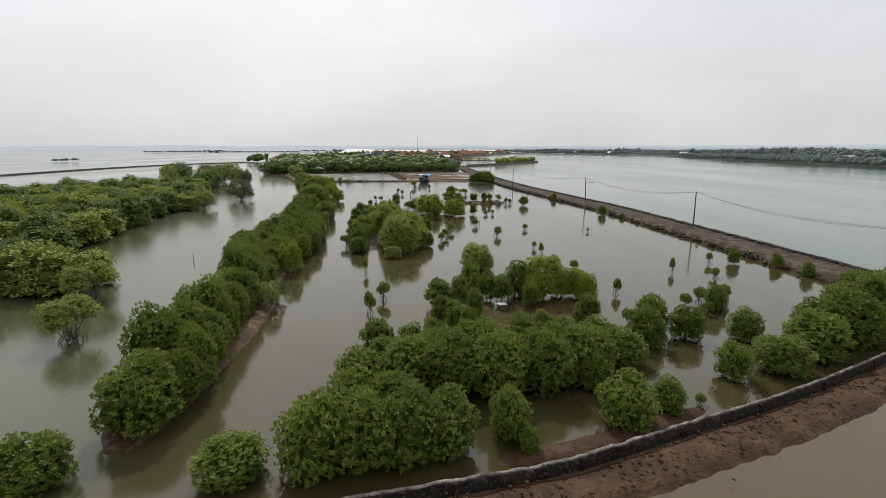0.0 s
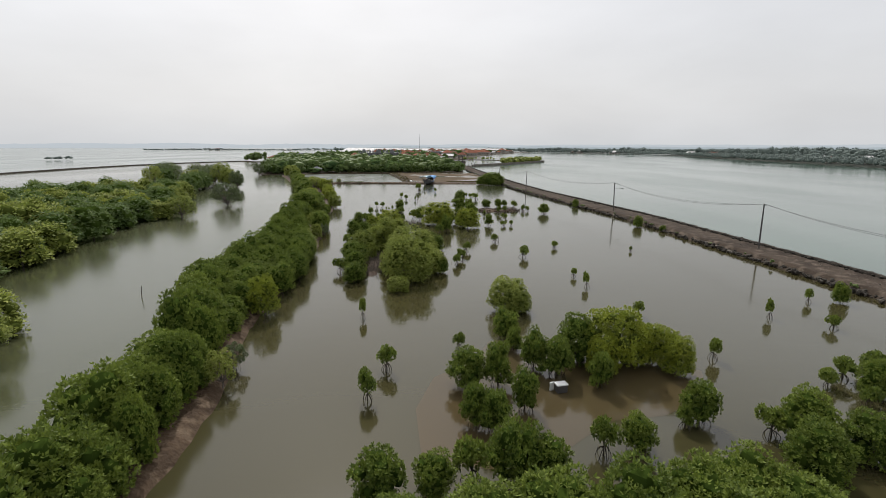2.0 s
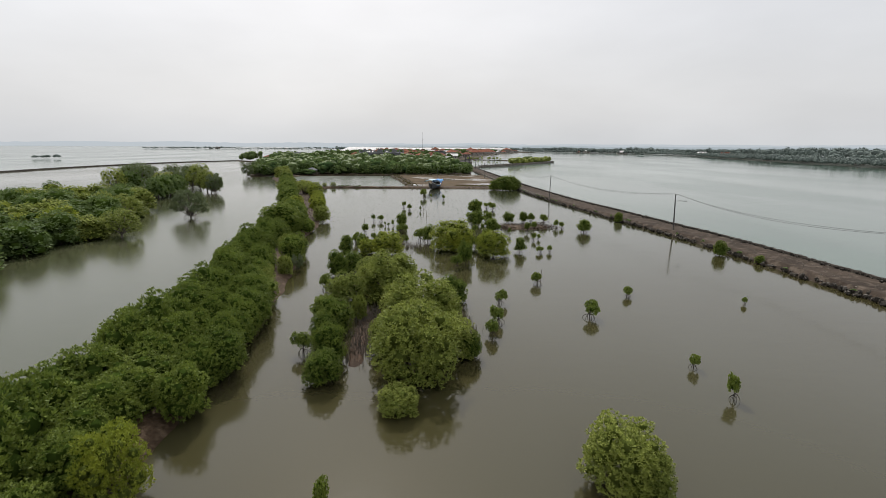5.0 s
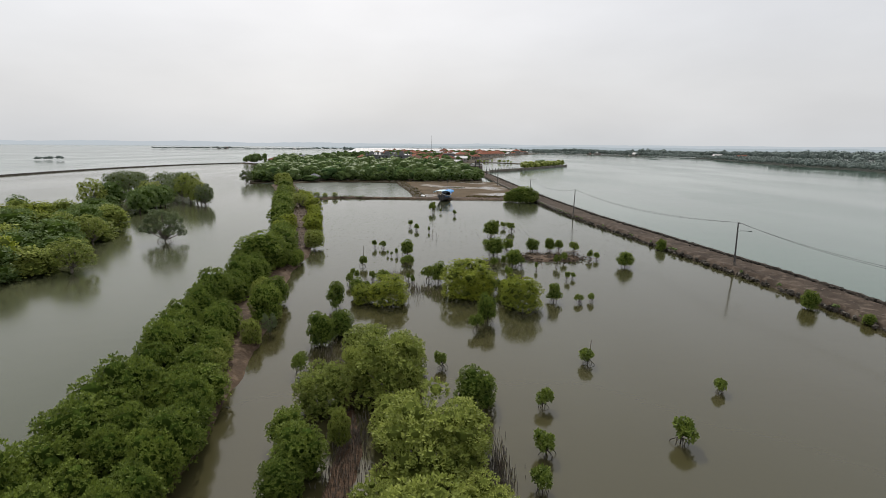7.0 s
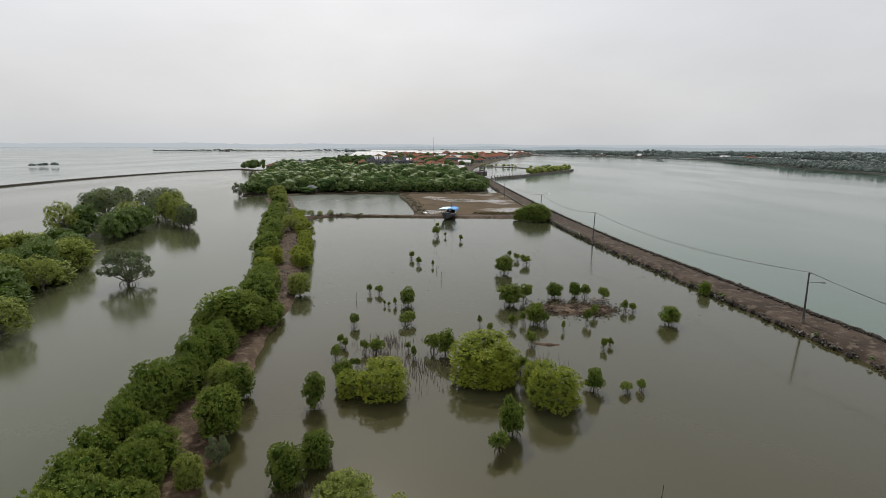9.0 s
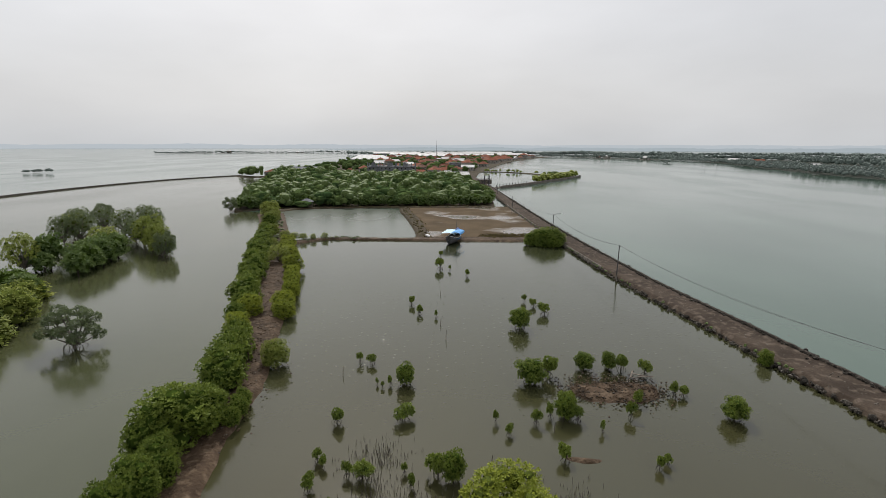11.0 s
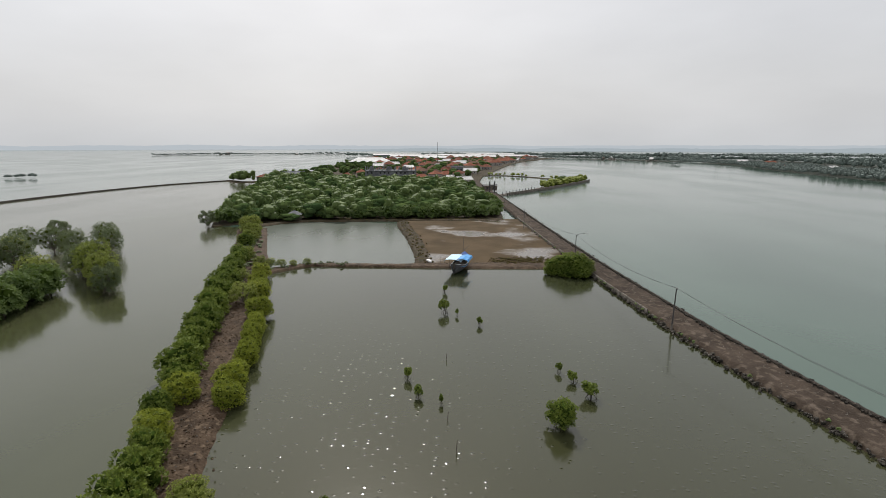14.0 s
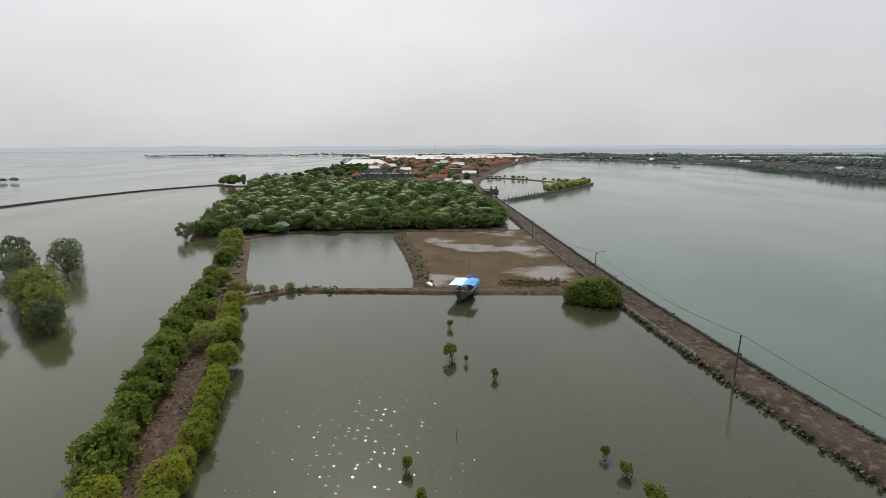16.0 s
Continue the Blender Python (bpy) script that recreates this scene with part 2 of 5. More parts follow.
ROOF_WHITE = rough_surface("pale_roof_sheet", (0.62, 0.60, 0.57), (0.78, 0.77, 0.75), rough=0.55, grain=1.5, patch=0.2, relief=0.01)
POLE_DARK = plain("dark_pole", (0.065, 0.06, 0.058), 0.7)
WHITE_PAINT = plain("white_paint", (0.72, 0.72, 0.70), 0.5)
BLUE_TARP = plain("blue_tarpaulin", (0.045, 0.30, 0.68), 0.45, 0, 0.5, 1.2)
PALE_TARP = plain("pale_tarpaulin", (0.52, 0.74, 0.86), 0.45, 0, 0.4, 1.0)
NAVY_TARP = plain("navy_tarpaulin", (0.035, 0.10, 0.34), 0.5, 0, 0.4, 1.0)
HULL = rough_surface("hull_planks", (0.028, 0.028, 0.030), (0.085, 0.085, 0.088), (0.22, 0.22, 0.21), rough=0.7, grain=5, patch=0.8, relief=0.01)
WOOD = rough_surface("grey_wood", (0.10, 0.085, 0.07), (0.24, 0.20, 0.165), rough=0.85, grain=6, patch=1.2, relief=0.01)
# crown cores: darker leaf greens, with the shade between leaves put into the colour
CORE_SHADE = foliage("shaded_core_leaves", (0.026, 0.044, 0.008), (0.050, 0.078, 0.014), 0.9, 0.0)
CORE_SHADE.node_tree.nodes["Principled BSDF"].inputs["Specular IOR Level"].default_value = 0.0
PALE_CORE_SHADE = foliage("shaded_pale_core_leaves", (0.052, 0.068, 0.014), (0.105, 0.128, 0.028), 0.9, 0.0)
PALE_CORE_SHADE.node_tree.nodes["Principled BSDF"].inputs["Specular IOR Level"].default_value = 0.0
BLACK = plain("dark_opening", (0.02, 0.02, 0.022), 0.5)
POND = water("pond_water", (0.046, 0.040, 0.015), (0.054, 0.050, 0.025), 0.085, 0.0045, 1.3, sparkle=(112.0, 140.0), clear=(0.033, 0.037, 0.017), ior=1.52)
BAY = water("bay_water", (0.048, 0.054, 0.022), (0.066, 0.070, 0.035), 0.10, 0.005, 1.3, ior=1.52)
SEA = water("sea_water", (0.050, 0.085, 0.060), (0.073, 0.113, 0.084), 0.10, 0.005, 1.2)
INNER = water("inner_pond_water", (0.060, 0.076, 0.054), (0.084, 0.098, 0.074), 0.22, 0.008, 1.6)
SHALLOW = water("shallow_water", (0.078, 0.055, 0.026), (0.066, 0.054, 0.028), 0.085, 0.005, 1.3)
CHANNEL = water("channel_water", (0.080, 0.057, 0.031), (0.100, 0.073, 0.042), 0.24, 0.006, 1.8)


def wet_mudflat():
    """Brown mud with dull dry parts and shining puddles."""
    m, t, p = material("wet_mudflat")
    fine = noise_fac(t, 3.0, 6, 0.25, 0.75)
    col = blend(t, noise_fac(t, 0.12, 4), (0.074, 0.050, 0.024), (0.116, 0.080, 0.043))
    col = blend(t, 0.5, col, blend(t, fine, (0.45, 0.45, 0.45), (1, 1, 1)), "MULTIPLY")
    wet = noise_fac(t, 0.06, 6, 0.54, 0.64, (0.8, 1.0, 1))
    t.links.new(blend(t, wet, col, (0.12, 0.10, 0.078)), p.inputs["Base Color"])
    rg = t.nodes.new("ShaderNodeMapRange")
    rg.inputs["To Min"].default_value, rg.inputs["To Max"].default_value = 0.8, 0.12
    t.links.new(wet, rg.inputs["Value"])
    t.links.new(rg.outputs[0], p.inputs["Roughness"])
    gl = t.nodes.new("ShaderNodeMapRange")
    gl.inputs["To Min"].default_value, gl.inputs["To Max"].default_value = 0.08, 0.5
    t.links.new(wet, gl.inputs["Value"])
    t.links.new(gl.outputs[0], p.inputs["Specular IOR Level"])
    bump(t, p, fine, 0.35, 0.05)
    return m


MUDFLAT = wet_mudflat()


# ---- mesh helpers ----
def obj(name, mesh, mat, parent=None, label=""):
    ob = new(name, mesh)
    if mat and not mesh.materials:
        mesh.materials.append(mat)
    if parent:
        ob.parent = parent
    if label:
        tagged(ob, label)
    return ob


def quads(name, v, q, smooth=False):
    """A mesh from arrays of corners and four-cornered faces."""
    v, q = np.asarray(v, dtype=np.float32), np.asarray(q, dtype=np.int32)
    me = bpy.data.meshes.new(name)
    me.vertices.add(len(v))
    me.vertices.foreach_set("co", v.ravel())
    me.loops.add(len(q) * 4)
    me.loops.foreach_set("vertex_index", q.ravel())
    me.polygons.add(len(q))
    me.polygons.foreach_set("loop_start", np.arange(0, len(q) * 4, 4, dtype=np.int32))
    if smooth:
        me.polygons.foreach_set("use_smooth", np.ones(len(q), dtype=bool))
    me.update(calc_edges=True)
    return me


def join(pieces):
    vs, qs, n = [], [], 0
    for v, q in pieces:
        vs.append(v)
        qs.append(np.asarray(q) + n)
        n += len(v)
    return np.concatenate(vs), np.concatenate(qs)


def part(name, bm, mat, parent, label=""):
    me = bpy.data.meshes.new(name)
    bm.to_mesh(me)
    bm.free()
    return obj(name, me, mat, parent, label)


def box_at(bm, x, y, z, sx, sy, sz, turn=0.0, bevel=0.0):
    r = bmesh.ops.create_cube(bm, size=1.0, matrix=pose(x, y, z, 0, 0, turn) @ Matrix.Diagonal((sx, sy, sz, 1)))
    if bevel:
        edges = {ed for vv in r["verts"] for ed in vv.link_edges}
        bmesh.ops.bevel(bm, geom=list(edges), offset=bevel, segments=1, affect="EDGES")


def box_mesh(name, x, y, z, sx, sy, sz, mat, parent, label="", turn=0.0, bevel=0.0):
    bm = bmesh.new()
    box_at(bm, x, y, z, sx, sy, sz, turn, bevel)
    return part(name, bm, mat, parent, label)


def tube(points, radii, sides=5):
    """Corners and faces of a tapering tube along a line of points."""
    p = np.asarray(points, float)
    v = []
    for i in range(len(p)):
        d = p[min(i + 1, len(p) - 1)] - p[max(i - 1, 0)]
        d /= np.linalg.norm(d) + 1e-9
        s = np.cross(d, (0.31, 0.95, 0.07) if abs(d[2]) > 0.6 else (0, 0, 1))
        s /= np.linalg.norm(s) + 1e-9
        u = np.cross(s, d)
        for k in range(sides):
            g = 2 * math.pi * k / sides
            v.append(p[i] + radii[i] * (s * math.cos(g) + u * math.sin(g)))
    q = []
    for i in range(len(p) - 1):
        for k in range(sides):
            n = (k + 1) % sides
            q.append((i * sides + k, i * sides + n, (i + 1) * sides + n, (i + 1) * sides + k))
    return np.array(v), np.array(q)


def spline(pts, step):
    """A smooth line through the given points (any number of values a point), in steps of about that length."""
    p = np.asarray(pts, float)
    e = np.vstack([2 * p[0] - p[1], p, 2 * p[-1] - p[-2]])
    out = []
    for i in range(1, len(e) - 2):
        n = max(1, int(np.linalg.norm(e[i + 1][:2] - e[i][:2]) / step))
        for k in range(n):
            s = k / n
            out.append(0.5 * (2 * e[i] + (e[i + 1] - e[i - 1]) * s + (2 * e[i - 1] - 5 * e[i] + 4 * e[i + 1] - e[i + 2]) * s * s
                              + (3 * e[i] - 3 * e[i + 1] + e[i + 2] - e[i - 1]) * s ** 3))
    out.append(p[-1])
    return np.array(out)


def sides_of(line):
    d = np.gradient(line[:, :2], axis=0)
    d /= np.linalg.norm(d, axis=1)[:, None]
    return np.stack([d[:, 1], -d[:, 0]], 1)


def bank(name, pts, height, mat, step=0.8, flat=0.6, rough=0.12, ragged=0.35, across=12, label=""):
    """A bank of earth along a line of (x, y, half width): sloping sides, an uneven top and a ragged waterline."""
    c = spline(pts, step)
    n = sides_of(c)
    u = np.linspace(-1, 1, across + 1)
    v = []
    for i, (x, y, w) in enumerate(c):
        for k, s in enumerate(u):
            wob = noise.noise((x * 0.35 + 7 * np.sign(s), y * 0.35, 3)) * ragged + noise.noise((x * 1.4, y * 1.4, 5 * np.sign(s))) * ragged * 0.4
            off = s * (w + wob)
            px, py = x + n[i, 0] * off, y + n[i, 1] * off
            rise = min(1.0, (1 - abs(s)) / (1 - flat))
            z = -0.25 + (height + 0.25) * rise * rise * (3 - 2 * rise) * min(1.0, 0.25 + i * step / 3, 0.25 + (len(c) - 1 - i) * step / 3)
            z += rough * (noise.noise((px * 0.8, py * 0.8, 1)) + 0.5 * noise.noise((px * 2.6, py * 2.6, 2))) * (0.3 + rise)
            v.append((px, py, z))
    m = across + 1
    q = [(i * m + k, i * m + k + 1, (i + 1) * m + k + 1, (i + 1) * m + k) for i in range(len(c) - 1) for k in range(across)]
    ob = obj(name, quads(name, v, q, True), mat)
    tagged(ob, label, kind="structure")
    return ob


def flat_sheet(name, pts, z, mat, label=""):
    """A level sheet with the outline pts, such as a pond's surface."""
    bm = bmesh.new()
    f = bm.faces.new([bm.verts.new((x, y, z)) for x, y in pts])
    if f.normal.z < 0 or f.calc_area() and bmesh.ops.recalc_face_normals(bm, faces=[f]) is None and f.normal.z < 0:
        f.normal_flip()
    bmesh.ops.triangulate(bm, faces=[f])
    ob = part(name, bm, mat, None)
    tagged(ob, label, kind="structure")
    return ob


# ---- ground and water ----
DIKE = [(-16.0, 20.8, 1.0), (-16.6, 23.6, 2.1), (-17.2, 30, 2.6), (-17.9, 40, 2.8), (-21.1, 51, 3.4), (-22.7, 63, 4.0), (-23.5, 76, 4.0), (-25.9, 91, 4.0), (-28.6, 105, 3.8),
        (-30.9, 118, 3.2), (-32.3, 130, 3.6), (-36.3, 143, 4.2), (-39.8, 155, 4.6), (-45, 170, 4.8), (-49.9, 184, 5.0), (-54.8, 197, 5.5), (-60, 212, 6.0),
        (-68, 232, 5.5), (-76, 252, 5.5), (-84, 270, 6.0)]
LANE = [(52, 0, 3.3), (49.5, 20, 3.3), (46.4, 49, 3.3), (44.6, 70, 3.3), (42.6, 90, 3.3), (40.3, 113, 3.3), (37.2, 130, 3.3), (33.5, 150, 3.3), (29.5, 171, 3.3),
        (27, 190, 3.3), (25, 207, 3.3), (22.2, 237, 3.3), (20, 266, 3.3), (17, 310, 3.3), (14.2, 352, 3.3), (10.8, 400, 3.3), (7, 450, 3.3), (3, 520, 3.3)]
QUAY = [(-24, 13.8), (-14, 15.2), (-8, 16.1), (-4.2, 16.9), (0.4, 18.0), (5.6, 19.4), (12.1, 22.1), (20.5, 25.7), (30.8, 30.9), (40, 36.2), (48, 41.5)]

# one sheet of water out to the horizon; the ponds lie a finger's width above it
rings = [0.0, 150.0, 500.0, 1500.0, 4900.0]
sheet_v = [(0, 100, 0)] + [(r * math.cos(g), 100 + r * math.sin(g), 0) for r in rings[1:] for g in np.linspace(0, 2 * math.pi, 48, endpoint=False)]
bm = bmesh.new()
vv = [bm.verts.new(p) for p in sheet_v]
for k in range(48):
    bm.faces.new((vv[0], vv[1 + k], vv[1 + (k + 1) % 48]))
    for r in range(3):
        o = 1 + 48 * r
        bm.faces.new((vv[o + k], vv[o + 48 + k], vv[o + 48 + (k + 1) % 48], vv[o + (k + 1) % 48]))
tagged(part("ground_water", bm, SEA, None), "grey-green shallow sea water with small ripples", kind="structure")

dike_line = [(x, y) for x, y, w in DIKE]
lane_line = [(x, y) for x, y, w in LANE]
flat_sheet("water_pond", QUAY[1:-1] + [(48, 42)] + lane_line[2:12] + [(21.5, 245), (10, 218), (-60, 214)] + dike_line[15::-1] + [(-16, 15.0)], 0.02, POND,
           "brown silty water of a flooded pond")
flat_sheet("water_bay", [(-24, 13.8), (-16, 15.0)] + dike_line + [(-102, 275), (-128, 356), (-176, 500), (-203, 513), (-236, 450), (-249, 370), (-245, 290), (-230, 200), (-215, 120),
                                                                  (-190, 40), (-120, 0), (-60, 5)], 0.02, BAY, "olive-brown still water beside the dike")
flat_sheet("water_channel", [(-24, 13.8)] + QUAY[1:] + [(50, 25), (52, 0), (60, -60), (-120, -60), (-120, 0), (-60, 5)], 0.024, CHANNEL,
           "muddy brown channel water below a wall")
flat_sheet("water_inner_pond", [(-60, 214), (-22, 215.5), (-18, 222), (-22, 250), (-30, 283), (-55, 287), (-82, 284), (-84, 270), (-72, 244)], 0.03, INNER,
           "grey-green water in a small fish pond")

flat_sheet("water_shallows", [(-3.0, 35.2), (0.5, 34.6), (4.2, 36.0), (7.5, 38.8), (11.0, 39.4), (14.6, 41.8), (16.0, 45.0), (13.6, 47.8), (9.5, 48.6), (5.0, 51.4), (1.6, 50.0), (0.2, 46.4), (-2.6, 44.0), (-3.6, 40.0)],
           0.028, SHALLOW, "shallow red-brown water over mud")
bank("bank_left_dike", DIKE, 0.55, MUD, label="bare brown mud dike with rubble")
bank("bank_front_dike", [(-58, 206, 2.5), (-52, 211.5, 2.2), (-46, 216, 1.7), (-36, 216.3, 1.5), (-24, 216.4, 1.6), (-14, 216.8, 2.6), (0, 217.5, 3.2), (12, 217.5, 3.2), (22, 217, 3)],
     0.5, MUD, label="low mud dike between two ponds")
bank("bank_pond_divider", [(-18, 217, 2.0), (-18.5, 226, 2.4), (-20.5, 238, 2.6), (-24, 255, 2.8), (-29, 275, 2.8), (-31, 288, 2.5)], 0.7, GRASS_MUD,
     label="weedy earth dike beside a fish pond")
bank("bank_back_dike", [(-86, 272, 4), (-76, 283, 2.6), (-66, 286, 1.6), (-50, 288, 1.5), (-34, 289, 1.7), (-20, 290, 2), (-5, 291, 2.5), (10, 293, 3)], 0.6, GRASS_MUD,
     label="low dike along the edge of the wood")

# mudflat behind the boat
bm = bmesh.new()
NX, NY = 60, 70
grid = {}
for i in range(NX + 1):
    for j in range(NY + 1):
        y = 216 + 78 * j / NY
        x0, x1 = -18.5 - (y - 216) * 0.17, 22.8 - (y - 216) * 0.075
        x = x0 + (x1 - x0) * i / NX
        grid[i, j] = bm.verts.new((x, y, 0.30 + 0.05 * noise.noise((x * 0.15, y * 0.15, 0)) + 0.02 * noise.noise((x * 0.9, y * 0.9, 4))))
for i in range(NX):
    for j in range(NY):
        bm.faces.new((grid[i, j], grid[i + 1, j], grid[i + 1, j + 1], grid[i, j + 1]))
tagged(part("ground_mudflat", bm, MUDFLAT, None), "brown mudflat with shining wet puddles", kind="structure")

# land under the wood and the village
def land(name, pts, z, mat, label):
    """Low land inside an outline, with a soft shore."""
    bm = bmesh.new()
    f = bm.faces.new([bm.verts.new((x, y, z)) for x, y in pts])
    bmesh.ops.recalc_face_normals(bm, faces=[f])
    if f.normal.z < 0:
        f.normal_flip()
    r = bmesh.ops.extrude_face_region(bm, geom=[f])
    for v2 in r["geom"]:
        if isinstance(v2, bmesh.types.BMVert):
            v2.co.z = z
    for v2 in f.verts:
        v2.co.z = -0.3
    bmesh.ops.triangulate(bm, faces=bm.faces[:])
    return tagged(part(name, bm, mat, None), label, kind="structure")


WOOD_EDGE = [(-100, 272), (-84, 284), (-34, 289), (9, 294), (11, 352), (7, 400), (3, 450), (-8, 540), (-175, 540), (-172, 500), (-150, 428), (-128, 355), (-113, 302)]
land("ground_wood", WOOD_EDGE, 0.34, GRASS_MUD, "dark wet earth under a mangrove wood")
TOWN_EDGE = [(3, 448), (12, 560), (40, 720), (75, 900), (120, 1050), (190, 1230), (240, 1330), (60, 1360), (-120, 1300), (-235, 1150), (-215, 900), (-190, 760), (-175, 536)]
land("ground_village", TOWN_EDGE, 0.42, GRASS_MUD, "low village ground between ponds")


# ---- leaves and crowns ----
def ball(n=4):
    """Corners and faces of a ball made of four-cornered faces, with radius 1."""
    v, q = [], []
    for ax in range(3):
        for sg in (-1, 1):
            o = len(v)
            for i in range(n + 1):
                for j in range(n + 1):
                    g = np.zeros(3)
                    g[ax], g[(ax + 1) % 3], g[(ax + 2) % 3] = sg, math.tan((i / n - 0.5) * math.pi / 2), math.tan((j / n - 0.5) * math.pi / 2) * sg
                    v.append(g / np.linalg.norm(g))
            for i in range(n):
                for j in range(n):
                    c = o + i * (n + 1) + j
                    q.append((c, c + n + 1, c + n + 2, c + 1))
    return np.array(v), np.array(q)


def crown(rng, lobes, count, leaf, per=5, core=0.8, low=-9.0, wide=0.42, n=3, droop=0.0, spread=(0.6, 1.3)):
    """Leaf rosettes over a heap of rounded lobes (x, y, z, radius, height scale), with dense foliage inside."""
    lb = np.array(lobes, float)
    pieces = []
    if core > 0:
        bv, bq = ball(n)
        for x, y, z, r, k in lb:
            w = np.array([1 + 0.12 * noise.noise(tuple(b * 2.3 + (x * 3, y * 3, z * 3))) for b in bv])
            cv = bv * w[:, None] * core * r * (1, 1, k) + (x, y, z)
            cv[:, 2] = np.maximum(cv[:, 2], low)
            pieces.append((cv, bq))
    wts = lb[:, 3] ** 2
    wts /= wts.sum()
    got, tries = [], 0
    while len(got) < count and tries < count * 8:
        tries += 1
        i = rng.choice(len(lb), p=wts)
        d = rng.normal(size=3)
        d /= np.linalg.norm(d)
        if d[2] < -0.75:
            continue
        c, r, k = lb[i, :3], lb[i, 3], lb[i, 4]
        p = c + d * r * (1, 1, k) * rng.uniform(0.72, 1.07)
        if p[2] < low:
            continue
        rel = (p - lb[:, :3]) / (lb[:, 3:4] * np.stack([np.ones(len(lb)), np.ones(len(lb)), lb[:, 4]], 1))
        dist = np.linalg.norm(rel, axis=1)
        dist[i] = 9
        if dist.min() < 0.78:
            continue
        got.append((p, d))
    v, q = [], []
    for p, d in got:
        a = d * 0.75 + np.array((0, 0, 0.55 - droop)) + rng.normal(size=3) * 0.28
        a /= np.linalg.norm(a)
        s = np.cross(a, rng.normal(size=3))
        s /= np.linalg.norm(s)
        u = np.cross(a, s)
        g0 = rng.uniform(0, 6.28)
        for m in range(per):
            g = g0 + 6.283 * m / per + rng.uniform(-0.3, 0.3)
            rad = s * math.cos(g) + u * math.sin(g)
            tilt = rng.uniform(*spread)
            ln = leaf * rng.uniform(0.7, 1.25)
            tip = a * math.cos(tilt) + rad * math.sin(tilt)
            side = np.cross(tip, a * math.sin(tilt) - rad * math.cos(tilt))
            o = len(v)
            b0 = p + rad * leaf * 0.08
            v += [b0, b0 + tip * ln * 0.5 + side * ln * wide * 0.5 - a * ln * 0.04, b0 + tip * ln, b0 + tip * ln * 0.5 - side * ln * wide * 0.5 - a * ln * 0.04]
            q.append((o, o + 1, o + 2, o + 3))
    inner = sum(len(pq) for pv, pq in pieces)
    pieces.append((np.array(v), np.array(q)))
    return (*join(pieces), inner)


def limbs(rng, lobes, foot, thick, rise=0.35, sides=5):
    """A tapered trunk that forks towards the lobes."""
    out = []
    fork = np.array((foot[0] + rng.normal() * 0.05, foot[1] + rng.normal() * 0.05, foot[2] + rise))
    out.append(tube([foot, (np.array(foot) + fork) / 2 + rng.normal(size=3) * 0.03, fork], [thick, thick * 0.85, thick * 0.7], sides))
    for x, y, z, r, k in lobes:
        e = np.array((x, y, z + r * k * 0.3))
        mid = fork * 0.45 + e * 0.55 + rng.normal(size=3) * 0.12 * r + (0, 0, -0.08)
        out.append(tube([fork - (0, 0, 0.05), mid, e], [thick * 0.6, thick * 0.4, thick * 0.15], sides))
    return out


def stilts(rng, reach, top, count, thick):
    out = []
    for i in range(count):
        g = 6.283 * i / count + rng.uniform(-0.3, 0.3)
        d = np.array((math.cos(g), math.sin(g), 0.0))
        r = reach * rng.uniform(0.6, 1.1)
        h = top * rng.uniform(0.6, 1.0)
        out.append(tube([d * 0.03 + (0, 0, h), d * r * 0.45 + (0, 0, h * 0.85), d * r * 0.85 + (0, 0, h * 0.4), d * r + (0, 0, -0.2)],
                        [thick, thick * 0.85, thick * 0.75, thick * 0.7], 4))
    return out


def tree_model(name, crown_data, wood_data, leaf_mat, wood_mat, label, roots=None, apart=False):
    root = tagged(new(name), label, "tree")
    me = quads("crown", *crown_data[:2])
    me.materials.append(leaf_mat)
    # the cores take a green that has the crown's inner shade painted in
    me.materials.append(CORE_SHADE if leaf_mat in (LEAF_DARK, LEAF_FAR) else PALE_CORE_SHADE)
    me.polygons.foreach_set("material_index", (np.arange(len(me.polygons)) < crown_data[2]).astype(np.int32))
    obj("crown", me, None, root)
    if apart:
        trunk = obj("trunk", quads("trunk", *wood_data[0], True), wood_mat, root)
        for w in wood_data[1:]:
            obj("limb", quads("limb", *w, True), wood_mat, trunk)
        for w in roots:
            obj("stilt_root", quads("stilt_root", *w, True), wood_mat, root)
    else:
        obj("trunk", quads("trunk", *join(wood_data), True), wood_mat, root)
        if roots is not None:
            obj("root_tangle", quads("root_tangle", *join(roots), True), wood_mat, root)
    return root


def heap(rng, r, z0, z1, n, size=(0.45, 0.62), flat=0.9):
    """Lobes heaped up inside a round crown of radius r between the heights z0 and z1."""
    out = [(0, 0, z0 + (z1 - z0) * 0.62, r * 0.62, min(1.2, (z1 - z0) / r * 0.55))]
    for i in range(n):
        g = 2.4 * i + rng.uniform(-0.3, 0.3)
        s = rng.uniform(*size) * r
        lvl = (i + 0.5) / n
        rad = (r - s) * math.sqrt(max(0.05, 1 - (max(0, lvl - 0.35) / 0.75) ** 2)) * rng.uniform(0.85, 1.08)
        z = z0 + s * 0.75 + (z1 - z0 - 1.75 * s * flat) * lvl
        out.append((rad * math.cos(g), rad * math.sin(g), z, s, flat))
    return out


def skirt(rng, n, rad, z, size, flat=0.9):
    """A ring of low lobes, by which a crown comes down to the water."""
    g0 = rng.uniform(0, 6.28)
    return [(rad * rng.uniform(0.85, 1.1) * math.cos(g0 + 6.283 * i / n), rad * rng.uniform(0.85, 1.1) * math.sin(g0 + 6.283 * i / n), z * rng.uniform(0.85, 1.25), size * rng.uniform(0.85, 1.15), flat) for i in range(n)]


MODELS = {}


